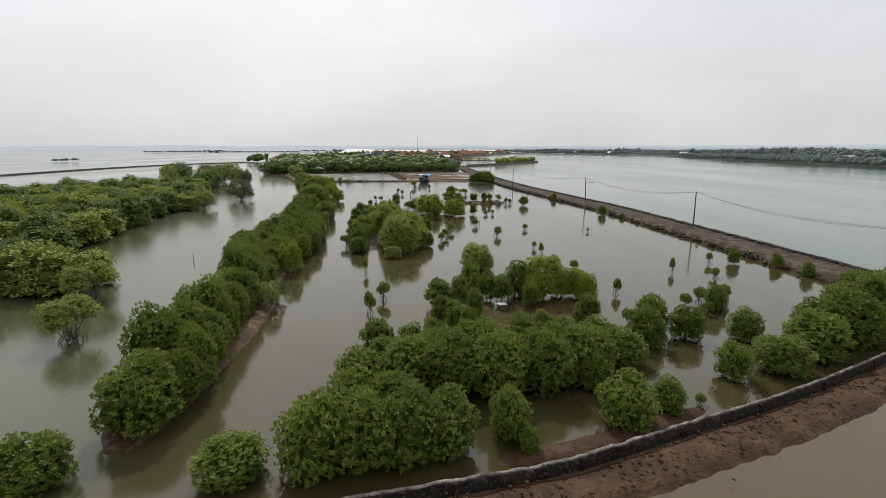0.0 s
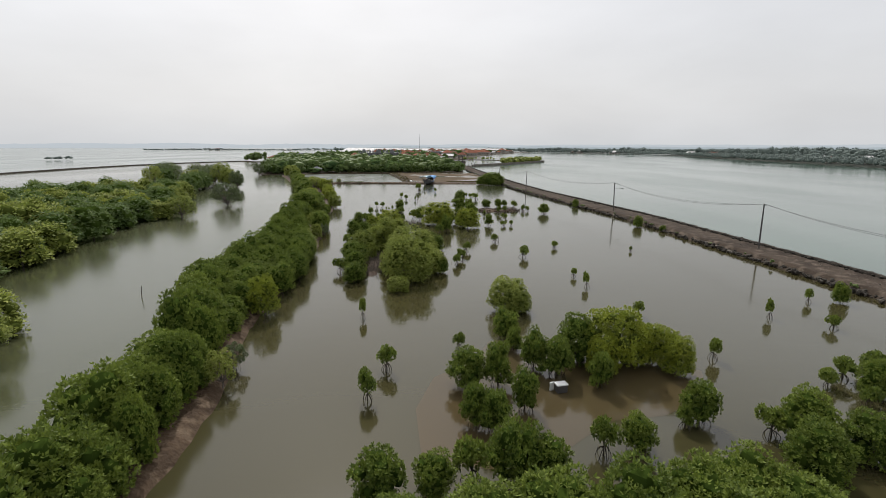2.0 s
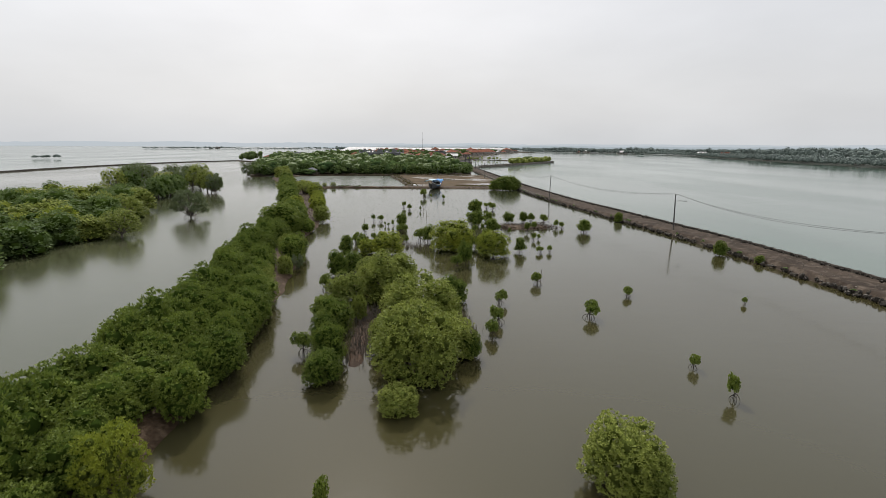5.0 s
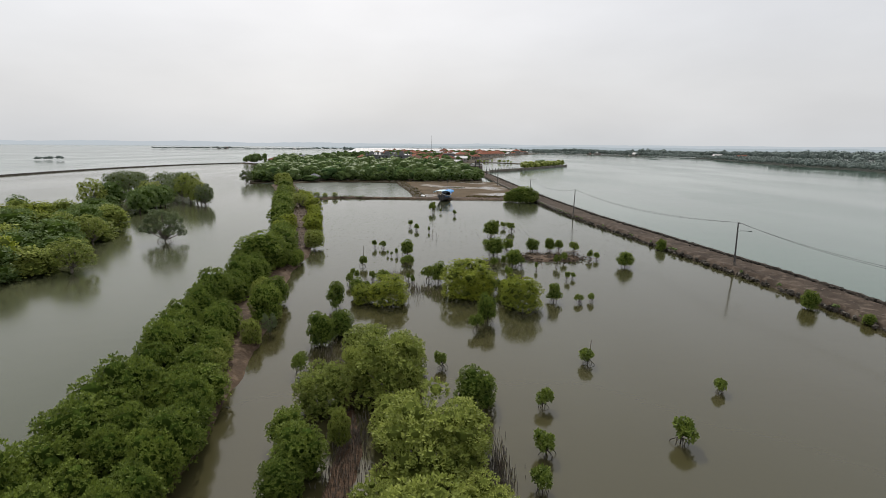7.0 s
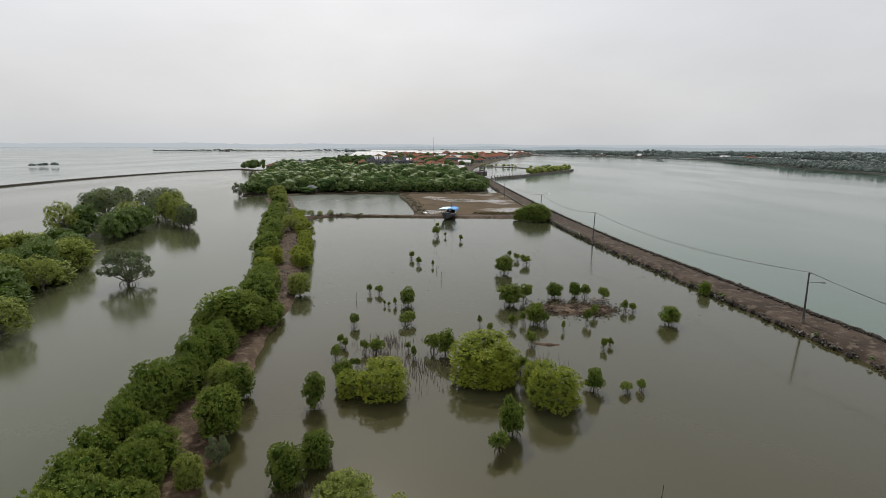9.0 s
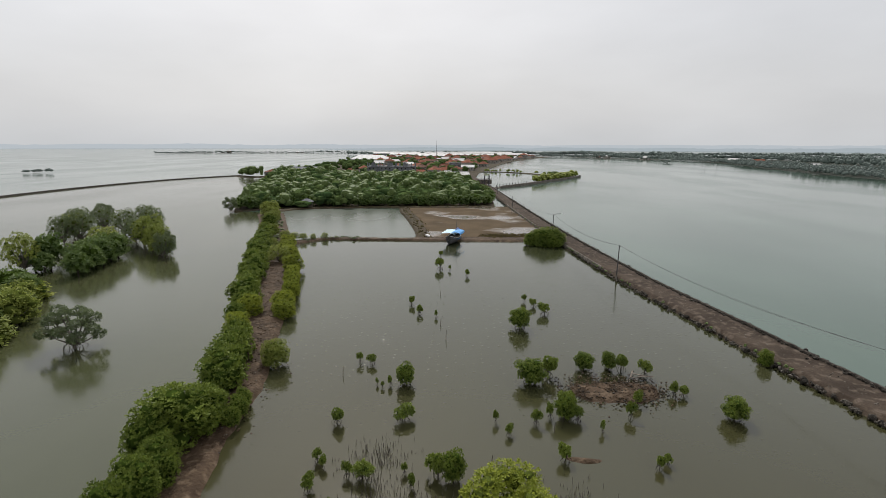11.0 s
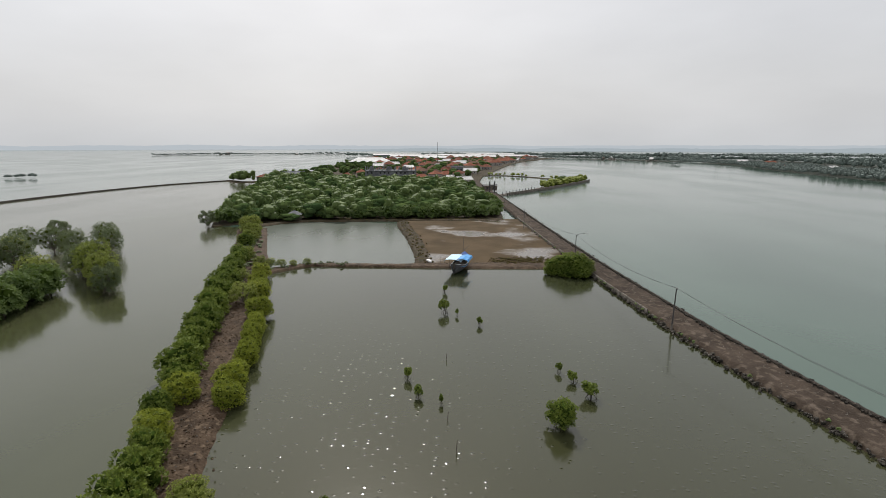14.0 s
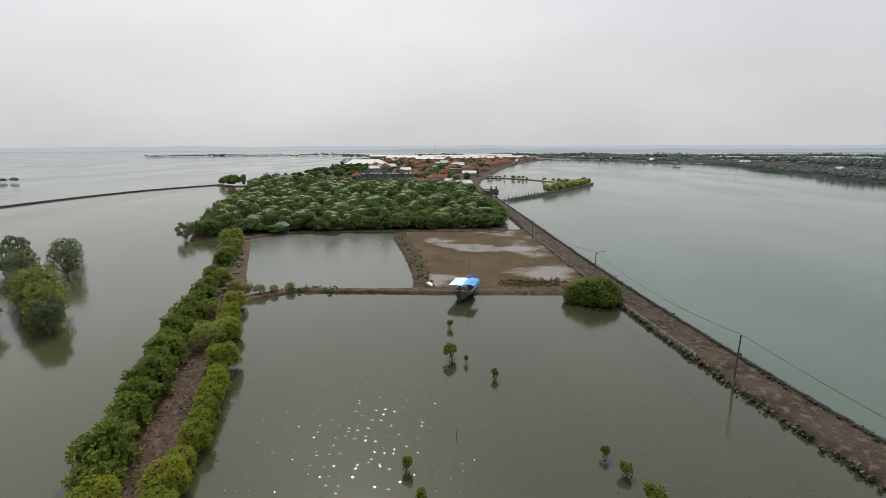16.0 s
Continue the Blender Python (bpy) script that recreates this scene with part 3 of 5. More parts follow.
def grow(kind, leaf_mat, wood_mat, label, variants, maker, group):
    MODELS[kind] = [(maker(np.random.default_rng(100 + 17 * i + len(kind) * 7)), group) for i in range(variants)]
    MODELS[kind] = [(tree_model(kind.split(".")[0], c, w, leaf_mat, wood_mat, label, rt, kind == "round_mangrove"), g) for (c, w, rt), g in MODELS[kind]]
    for ob, g in MODELS[kind]:
        tagged(ob, group=g)
        ob["spare"] = 1


# every model is 2.0 m in radius and 4.0 m high, and is scaled where it is planted
def mk_mangrove(rng, count=1150, leaf=0.20):
    lb = heap(rng, 2.0, 0.3, 4.0, 13, (0.36, 0.54))
    lb = [(x * 1.04 + rng.normal() * 0.10, y * 1.04 + rng.normal() * 0.10, z + rng.normal() * 0.16, s, k * 1.05) for x, y, z, s, k in lb] + skirt(rng, 5, 1.1, 0.85, 0.75)
    return crown(rng, lb, count, leaf, 5, 0.60, 0.2, 0.46, 2, -0.30, (0.35, 1.1)), limbs(rng, lb[:7], (0, 0, -0.2), 0.11, 0.9), stilts(rng, 1.1, 1.1, 9, 0.035)


def mk_round(rng):
    lb = heap(rng, 2.0, 0.6, 4.0, 12, (0.30, 0.52)) + skirt(rng, 6, 1.1, 1.15, 0.68)
    lb = [(x + rng.normal() * 0.22, y + rng.normal() * 0.22, z + rng.normal() * 0.2, s, k) for x, y, z, s, k in lb]
    return crown(rng, lb, 800, 0.25, 5, 0.62, 0.6, 0.44, 2, -0.2, (0.4, 1.1)), limbs(rng, lb[:6], (0, 0, -0.2), 0.13, 1.0), stilts(rng, 1.25, 1.1, 13, 0.04)


def mk_sapling(rng):
    lb = [(rng.normal() * 0.5, rng.normal() * 0.5, z, s, 0.75) for z, s in ((2.5, 1.15), (3.0, 1.05), (3.45, 0.75), (2.35, 0.9))]
    lb = [(x * 1.5, y * 1.5, z, s * 1.3, k * 0.85) for x, y, z, s, k in lb]
    return crown(rng, lb, 150, 0.58, 5, 0.6, 1.2, 0.5, 2), limbs(rng, lb, (0, 0, -0.2), 0.16, 1.5, 4), stilts(rng, 1.7, 1.5, 7, 0.09)


def mk_lobed(rng):
    lb = heap(rng, 2.0, 0.3, 4.0, 22, (0.24, 0.44))
    lb[0] = (0, 0, 1.8, 1.0, 0.95)
    lb = [(x * 1.08, y * 1.08, z + rng.normal() * 0.2, s, k) for x, y, z, s, k in lb] + skirt(rng, 8, 1.3, 0.75, 0.66)
    return crown(rng, lb, 2600, 0.155, 4, 0.48, 0.05, 0.50, 2, -0.3, (0.35, 1.1)), limbs(rng, lb[:9], (0, 0, -0.2), 0.10, 0.6), None


def mk_open(rng):
    lb = heap(rng, 2.0, 0.5, 4.0, 15, (0.26, 0.42))[1:]
    return crown(rng, lb, 1100, 0.17, 4, 0.30, 0.4, 0.52, 2), limbs(rng, lb, (0, 0, -0.2), 0.13, 0.7), None


def mk_sparse(rng):
    lb = [(x * 1.1, y * 1.1, z, s * 0.75, k) for x, y, z, s, k in heap(rng, 2.0, 0.5, 4.0, 16, (0.24, 0.36))[1:]]
    return crown(rng, lb, 1300, 0.19, 4, 0.0, 0.7, 0.50), limbs(rng, lb, (0, 0, -0.2), 0.12, 0.5), stilts(rng, 0.9, 0.7, 14, 0.03)


def mk_shrub(rng):
    lb = [(x * 1.05, y * 1.05, z, s, k) for x, y, z, s, k in heap(rng, 2.0, 1.1, 4.0, 16, (0.26, 0.42))[1:]]
    stems = [w for k in range(3) for w in limbs(rng, lb[k::3], (0.35 * math.cos(2.1 * k), 0.35 * math.sin(2.1 * k), -0.2), 0.07, 0.3)]
    return crown(rng, lb, 1300, 0.15, 4, 0.45, 0.9, 0.50, 2, -0.2), stems, stilts(rng, 1.0, 0.9, 22, 0.03)


def mk_belt(rng):
    lb = heap(rng, 2.0, 0.3, 4.0, 11, (0.32, 0.54))
    lb = [(x * 1.05, y * 1.05, z + rng.normal() * 0.2, s, k) for x, y, z, s, k in lb] + skirt(rng, 6, 1.25, 0.75, 0.7)
    return crown(rng, lb, 400, 0.30, 3, 0.66, 0.1, 0.62, 2), limbs(rng, lb[:4], (0, 0, -0.2), 0.13, 0.8, 4), None


def mk_far(rng):
    lb = heap(rng, 2.0, 0.3, 4.0, 8, (0.42, 0.6))
    return crown(rng, lb, 210, 0.44, 4, 0.70, 0.1, 0.62, 2), limbs(rng, lb[:3], (0, 0, -0.2), 0.15, 0.8, 4), None


grow("mangrove_tree", LEAF_DARK, BARK, "dense dark-green mangrove tree standing in shallow water", 4, mk_mangrove, "mangrove trees")
grow("round_mangrove", LEAF_DARK, BARK, "rounded dark mangrove on arching stilt roots", 3, mk_round, "round mangroves")
grow("mangrove_sapling", LEAF_DARK, BARK, "small mangrove sapling on thin stilt roots in water", 3, mk_sapling, "mangrove saplings")
grow("light_bush", LEAF_LIGHT, PALE_BARK, "dense yellow-green waterside bush", 3, mk_lobed, "yellow-green bushes")
grow("olive_tree_bush", LEAF_OLIVE, PALE_BARK, "broad olive-green mangrove with a many-lobed crown", 3, mk_lobed, "olive-green mangroves")
grow("open_tree", LEAF_OLIVE, PALE_BARK, "olive-green tree with an open crown and visible limbs", 3, mk_open, "open-crowned trees")
grow("stilted_shrub", LEAF_OLIVE, PALE_BARK, "olive-green shrub on many bare stems over bay water", 2, mk_shrub, "stilted shrubs")
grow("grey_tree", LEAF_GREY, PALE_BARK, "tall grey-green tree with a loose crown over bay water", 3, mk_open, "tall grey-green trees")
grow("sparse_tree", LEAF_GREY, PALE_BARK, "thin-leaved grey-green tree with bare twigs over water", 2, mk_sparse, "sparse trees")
def mk_mass(rng, n=7, count=60, leaf=0.36, core=0.88):
    lb = heap(rng, 2.0, 0.3, 4.0, n, (0.36, 0.6))
    return crown(rng, lb, count, leaf, 3, core, 0.1, 0.6, 2)[:2]


grow("wood_tree", LEAF_FAR, BARK, "mid-green tree at the edge of a mangrove wood", 4, mk_far, "trees at the edge of the wood")
grow("belt_tree", LEAF_FAR, BARK, "mid-green mangrove in a belt beside the bay", 3, mk_belt, "green belt trees")
grow("dike_mangrove", LEAF_DARK, BARK, "dark-green mangrove in a row along a dike", 3, lambda rng: mk_mangrove(rng, 520, 0.30), "mangroves along the dike")
grow("olive_wood_tree", LEAF_OLIVE, PALE_BARK, "olive-green tree in a mangrove belt", 3, mk_belt, "olive belt trees")
grow("yellow_wood_tree", LEAF_LIGHT, PALE_BARK, "yellow-green tree in a mangrove belt", 2, mk_belt, "yellow belt trees")
place_rng = np.random.default_rng(5)


def plant(kind, spots, ground=0.0, settle=0.0):
    """Trees at (x, y, crown radius, height)."""
    for x, y, r, h in spots:
        if kind == "mangrove_sapling":
            r, h = r * 1.08, h * 0.9
        ob, g = MODELS[kind][int(place_rng.integers(len(MODELS[kind])))]
        m = pose(x, y, ground - settle, place_rng.uniform(-3, 3), place_rng.uniform(-3, 3), place_rng.uniform(0, 360)) @ Matrix.Diagonal((r / 1.95, r / 1.95, h / 3.85, 1))
        if "spare" in ob:
            del ob["spare"]
            ob.matrix_basis = m
        else:
            copy_thing(ob, m @ Matrix.Diagonal((1 / ob.scale[0], 1 / ob.scale[1], 1 / ob.scale[2], 1)))


def along(pts, step, side, r, h, jitter=0.4, start=0.0, end=1.0):
    """Spots along a line, shifted sideways by side, with radius and height about r and h."""
    c = spline(pts, 0.5)
    n = sides_of(c)
    ln = np.concatenate([[0], np.cumsum(np.linalg.norm(np.diff(c[:, :2], axis=0), axis=1))])
    out, s = [], ln[-1] * start
    while s < ln[-1] * end:
        i = int(np.searchsorted(ln, s))
        k = place_rng.uniform(0.82, 1.2)
        out.append((c[i, 0] + n[i, 0] * side + place_rng.normal() * jitter, c[i, 1] + n[i, 1] * side + place_rng.normal() * jitter, r * k, h * place_rng.uniform(0.80, 1.18)))
        s += step * place_rng.uniform(0.8, 1.25)
    return out


def inside(x, y, poly):
    hit, j = False, len(poly) - 1
    for i in range(len(poly)):
        (xi, yi), (xj, yj) = poly[i], poly[j]
        if (yi > y) != (yj > y) and x < (xj - xi) * (y - yi) / (yj - yi) + xi:
            hit = not hit
        j = i
    return hit


def scatter(poly, gap, r, h, seed, spread=0.25):
    """Spots spread over an outline, about gap apart."""
    rng = np.random.default_rng(seed)
    p = np.array(poly)
    lo, hi = p.min(0), p.max(0)
    out, y, row = [], lo[1], 0
    while y < hi[1]:
        x = lo[0] + (row % 2) * gap / 2
        while x < hi[0]:
            qx, qy = x + rng.normal() * gap * 0.22, y + rng.normal() * gap * 0.22
            if inside(qx, qy, poly):
                k = rng.uniform(1 - spread, 1 + spread)
                out.append((qx, qy, r * k, h * rng.uniform(1 - spread, 1 + spread)))
            x += gap
        y += gap * 0.87
        row += 1
    return out


# ---- trees on the long left dike ----
ROW = [(-15.9, 23.2, 0), (-17.7, 30, 0), (-19.3, 40, 0), (-21.9, 50, 0), (-24.9, 60, 0), (-25.7, 70, 0), (-25.9, 78, 0), (-27.3, 87, 0), (-29.7, 95, 0), (-31.0, 107, 0), (-31.6, 115, 0), (-33.1, 128, 0),
       (-35, 137, 0), (-38.9, 151, 0), (-42.6, 160, 0), (-47.4, 172, 0), (-51.6, 185, 0), (-56.5, 201, 0), (-61.6, 217, 0)]
plant("mangrove_tree", along(ROW[:11], 2.3, 0.0, 1.85, 4.0, 0.25), 0.15)
plant("dike_mangrove", [(-32.5, 124.2, 1.3, 2.6), (-33, 127.4, 2.4, 4.3), (-34, 130.4, 2.4, 4.4), (-34.9, 134.0, 2.2, 4.2), (-35.8, 137.2, 2.1, 3.9), (-37.2, 140.4, 1.7, 3.4),
                        (-41, 148.0, 1.6, 3.2), (-42.4, 154.4, 2.1, 3.4), (-43.8, 157.6, 2.7, 4.4), (-45.4, 161.4, 1.9, 3.6), (-46.2, 164.4, 2.2, 3.9), (-47.3, 167.6, 2.3, 4.2), (-48.4, 171.4, 2.8, 4.7),
                        (-49.9, 175.4, 2.3, 4.2), (-51.2, 179.6, 2.7, 4.5), (-52.9, 183.2, 2.2, 4.0), (-54.1, 187.0, 2.7, 4.5), (-55.8, 191.6, 2.4, 4.2), (-57.3, 196.2, 2.9, 4.5), (-58.9, 201.0, 2.4, 4.0),
                        (-60.8, 206.8, 2.6, 4.0), (-62.4, 212.0, 2.3, 3.8), (-64.0, 217.5, 2.4, 3.9)], 0.15)
plant("light_bush", [(-38.8, 144.0, 1.9, 3.3), (-40.4, 151.4, 2.0, 3.4), (-31.9, 122.6, 1.2, 2.4)], 0.2)
plant("mangrove_tree", along(ROW[:4], 2.3, 1.5, 1.3, 3.4, 0.25, 0.06, 0.98), 0.2)
plant("mangrove_tree", along(ROW[3:9], 2.4, 2.7, 1.5, 3.0, 0.3), 0.2)
plant("mangrove_tree", along([(-19.1, 63, 0), (-20, 72, 0), (-21.1, 78, 0), (-22.7, 84, 0)], 2.2, 0.0, 1.55, 2.9, 0.25), 0.2)
plant("open_tree", [(-23.3, 86.0, 1.2, 2.6), (-24, 88.4, 1.1, 2.4), (-24.7, 90.6, 0.9, 2.0)], 0.2)
plant("mangrove_tree", [(-67, 223, 2.0, 3.6), (-71, 237, 2.6, 4.0), (-24.5, 99.2, 1.7, 3.6), (-25.5, 104.5, 1.5, 3.0), (-32.8, 118.6, 3.4, 5.2), (-31.3, 120.6, 2.3, 4.2), (-33.9, 116.0, 2.0, 4.0), (-28.9, 121.2, 0.9, 1.9), (-29.1, 123.0, 1.0, 2.0), (-29.5, 125.0, 0.9, 1.8)], 0.15)
plant("light_bush", [(-18.5, 56.1, 1.4, 3.6)], 0.2)
plant("olive_tree_bush", [(-27.6, 106.2, 1.2, 2.4), (-29.6, 134.4, 1.7, 3.1), (-73, 244, 2.6, 4.0),
                          (-76, 252, 2.8, 4.6), (-81, 262.8, 3.8, 5.4), (-23.4, 93, 0.9, 2.3), (-64, 222, 1.8, 3.3)], 0.2)
plant("light_bush", [(-36, 154.4, 1.9, 3.2), (-36.7, 157.6, 1.4, 2.3), (-37.2, 161.2, 1.6, 2.9), (-38.2, 164.2, 1.4, 2.5), (-39.1, 166.8, 1.4, 2.6), (-39.9, 169.2, 1.6, 2.8),
                     (-40.8, 172.8, 1.6, 2.8), (-41.7, 175.2, 1.4, 2.5), (-42.8, 179.2, 2.2, 3.7), (-47.5, 189.6, 2.3, 3.6), (-49.3, 193.6, 1.8, 3.0), (-51, 197.8, 2.0, 3.2), (-53.4, 205.0, 2.1, 3.2),
                     (-34.6, 151.2, 1.7, 2.8)], 0.2)
plant("open_tree", [(-48.4, 185.6, 2.7, 4.4), (-16.1, 42.3, 1.0, 2.4), (-55.4, 200, 1.8, 3.2)], 0.2)
plant("sparse_tree", [(-16.5, 45.2, 0.8, 1.7), (-22.7, 95.5, 0.8, 2.0)], 0.2)

# ---- mangroves by the near wall ----
plant("mangrove_tree", [(-18.2, 18.4, 1.7, 2.4), (-9.7, 19.2, 1.6, 1.8), (-6.0, 19.6, 1.7, 3.6), (-3.9, 20.1, 1.8, 3.6), (-1.8, 20.7, 1.8, 3.4), (0.2, 21.4, 1.6, 2.9),
                        (3.5, 22.2, 1.1, 2.6), (4.3, 21.0, 0.5, 1.3), (9.5, 27.4, 1.1, 2.3), (10.0, 23.5, 1.5, 2.7), (12.9, 24.9, 1.0, 1.9), (17.0, 36.8, 1.4, 3.0),
                        (15.5, 34.0, 1.4, 2.9), (-4.9, 22.2, 1.6, 3.3), (-2.4, 22.6, 1.6, 3.2)])
plant("mangrove_tree", [(19.2, 35.4, 1.35, 2.5), (23.6, 35.0, 1.3, 2.3), (25.2, 41.8, 1.0, 2.3), (19.0, 28.8, 1.1, 2.3), (22.8, 29.8, 1.8, 2.3), (26.8, 32.0, 2.0, 3.2),
                        (31.0, 34.4, 2.2, 4.0), (35.4, 36.8, 2.3, 4.6), (29.0, 34.6, 1.8, 3.3), (33.6, 37.6, 2.0, 3.8), (39.0, 39.0, 2.2, 4.4), (37.0, 40.5, 2.0, 4.0)])
plant("mangrove_tree", [(-5.2, 27.5, 1.6, 2.4), (-2.4, 27.4, 1.8, 3.0), (0.6, 26.9, 1.9, 3.5), (3.3, 26.6, 1.9, 3.7), (6.3, 27.4, 1.9, 3.6), (9.2, 28.6, 1.9, 3.3),
                        (12.2, 30.6, 1.7, 2.6), (-3.6, 29.5, 1.5, 2.4), (-0.6, 29.6, 1.8, 3.0), (2.4, 29.4, 1.9, 3.5), (5.4, 29.8, 1.9, 3.5), (8.2, 30.6, 1.8, 3.2), (10.8, 32.0, 1.6, 2.7)])

# ---- the islet with the cool box ----
plant("round_mangrove", [(3.0, 50.5, 1.0, 2.6), (4.3, 45.3, 0.95, 2.9), (-0.4, 42.7, 1.2, 2.7), (1.6, 42.9, 0.95, 3.0), (-0.1, 38.3, 0.8, 2.5), (0.9, 37.9, 0.9, 2.4), (2.8, 39.8, 0.8, 2.6),
                         (5.7, 44.2, 1.1, 2.8), (8.1, 42.7, 0.75, 2.4), (12.4, 38.6, 1.0, 2.6), (-4.8, 32.4, 1.2, 2.6), (-2.4, 32.8, 0.95, 2.1), (1.4, 33.5, 1.2, 3.4), (2.7, 33.6, 1.1, 2.6),
                         (8.0, 36.2, 0.85, 2.0), (3.4, 48.3, 0.65, 1.9)])
plant("mangrove_tree", [(7.7, 46.4, 1.4, 3.5)])
plant("light_bush", [(10.1, 45.8, 2.1, 4.3), (12.0, 46.2, 1.2, 3.0), (13.5, 46.0, 1.25, 2.9), (14.0, 44.4, 1.05, 2.8), (8.9, 44.6, 1.1, 2.8)])
plant("olive_tree_bush", [(4.1, 57.5, 1.85, 3.2), (5.0, 57.0, 1.3, 2.1)])
plant("mangrove_sapling", [(-6.6, 40.9, 0.5, 2.1), (-5.9, 45.0, 0.5, 1.9), (-9.3, 55.3, 0.32, 1.9), (-0.6, 33.6, 0.65, 2.3), (6.1, 35.7, 0.55, 2.1), (15.7, 37.4, 0.55, 1.7), (11.4, 38.1, 0.4, 1.5),
                           (17.8, 46.9, 0.42, 1.7), (23.0, 42.8, 0.5, 1.4), (24.7, 43.8, 0.6, 1.6), (27.4, 44.9, 0.6, 1.7), (23.7, 40.7, 0.45, 1.3), (15.9, 56.0, 0.42, 1.5), (15.1, 25.4, 0.3, 0.7),
                           (34.6, 60.0, 0.35, 1.5), (31.5, 53.0, 0.45, 1.3), (27.7, 55.5, 0.32, 1.8), (13.9, 65.2, 0.35, 1.7), (-0.8, 48.7, 0.35, 1.4), (15.2, 86.2, 0.3, 1.1),
                           (15.2, 51.9, 0.35, 0.9)])

# ---- the big island and the single trees beyond it ----
plant("olive_tree_bush", [(-6.2, 68.0, 2.9, 5.0), (-6.2, 75.8, 3.0, 4.8), (-8.2, 78.6, 1.7, 3.3), (-4.3, 77.6, 1.6, 3.2), (-9.6, 84.6, 2.7, 4.8), (-14.0, 82.8, 1.9, 3.2), (-12.6, 90.4, 1.9, 3.0),
                          (-9.0, 88.4, 1.8, 2.9), (-11.8, 85.8, 1.7, 3.4), (-6.9, 63.6, 1.2, 1.6), (-3.6, 71.5, 1.8, 3.0), (-12.0, 79.0, 0.7, 2.2), (-8.6, 71.6, 1.4, 2.8)])
plant("mangrove_tree", [(-13.6, 76.2, 1.5, 2.7), (-13.9, 74.2, 1.2, 2.2), (-12.5, 70.0, 1.2, 2.8), (-12.3, 67.0, 1.3, 2.2), (-17.1, 93.6, 1.2, 2.9), (-15.8, 95.8, 1.2, 2.4), (-3.4, 83.7, 1.5, 2.6),
                        (-2.2, 71.0, 0.8, 1.9)])
plant("round_mangrove", [(-15.1, 78.8, 1.1, 2.3)])
plant("round_mangrove", [(-18.2, 103.4, 0.95, 3.1), (-16.6, 107.5, 0.9, 2.3), (-7.1, 114.1, 1.0, 2.8), (-1.5, 99.7, 1.0, 3.1), (2.5, 148.2, 1.6, 3.2), (1.6, 131.1, 1.6, 3.0), (8.7, 134.8, 1.2, 2.2),
                         (11.7, 134.9, 0.9, 2.3), (21.2, 124.4, 1.25, 2.4), (-12.8, 130.3, 1.1, 2.5), (6.8, 106.9, 0.8, 2.3)])
plant("light_bush", [(-12.6, 105.7, 2.3, 3.2), (-15.4, 105.6, 1.4, 2.1), (-3.3, 109.2, 3.3, 4.3), (2.6, 104.3, 2.2, 3.8), (-2.0, 108.0, 2.0, 3.2)])
plant("mangrove_sapling", [(-14.8, 71.4, 0.6, 1.8), (1.3, 83.6, 0.5, 1.5), (0.6, 78.2, 0.6, 1.5), (-0.2, 75.1, 0.55, 1.5), (6.4, 90.6, 0.6, 1.4), (-5.9, 89.2, 0.5, 1.4), (9.1, 79.6, 0.65, 1.7),
                           (14.9, 86.0, 0.35, 1.1), (25.9, 83.8, 0.25, 0.8), (13.6, 69.6, 0.35, 1.1), (-17.2, 87.7, 0.6, 1.8), (-18.7, 112.6, 0.5, 1.6), (-18.8, 122.2, 0.6, 1.7),
                           (-14.6, 114.2, 0.7, 1.7), (-12.4, 123.2, 0.85, 1.7), (-8.4, 115.0, 0.7, 2.2)])
plant("mangrove_sapling", [(-2.7, 97.5, 0.6, 1.8), (3.9, 133.1, 0.9, 2.6), (7.3, 154.5, 0.9, 1.9), (6.1, 158.3, 0.6, 1.4), (13.3, 134.9, 0.7, 2.1), (15.5, 133.3, 0.6, 2.1), (4.7, 125.1, 0.85, 2.4),
                           (17.0, 128.8, 0.45, 1.6), (18.2, 128.9, 0.45, 1.3), (12.4, 126.9, 0.5, 1.6), (9.8, 106.6, 0.45, 1.1), (11.3, 107.2, 0.4, 1.1), (2.7, 117.2, 0.55, 1.6), (0.6, 110.7, 0.6, 1.6),
                           (-10.9, 183, 0.8, 2.6), (-15.0, 158.4, 0.5, 1.6), (-13.2, 153.8, 0.55, 1.5), (-5.1, 177.2, 0.45, 1.5), (-11.5, 195.4, 0.5, 1.5), (-17.7, 135.5, 0.5, 1.4)])
plant("mangrove_tree", [(37.8, 60.0, 0.75, 2.0), (42.0, 58.0, 0.7, 1.7), (42.6, 53.6, 0.7, 1.8), (32.0, 137.0, 0.9, 2.0), (35.8, 106.0, 0.9, 2.1), (38.4, 101.0, 0.6, 1.1), (17.4, 210.8, 4.2, 4.9), (14.2, 211, 2.8, 3.8), (20.0, 209.6, 2.6, 3.8), (16.0, 208.6, 2.2, 2.8), (18.8, 207.9, 2.2, 2.8), (12.8, 209.8, 1.7, 2.2)])

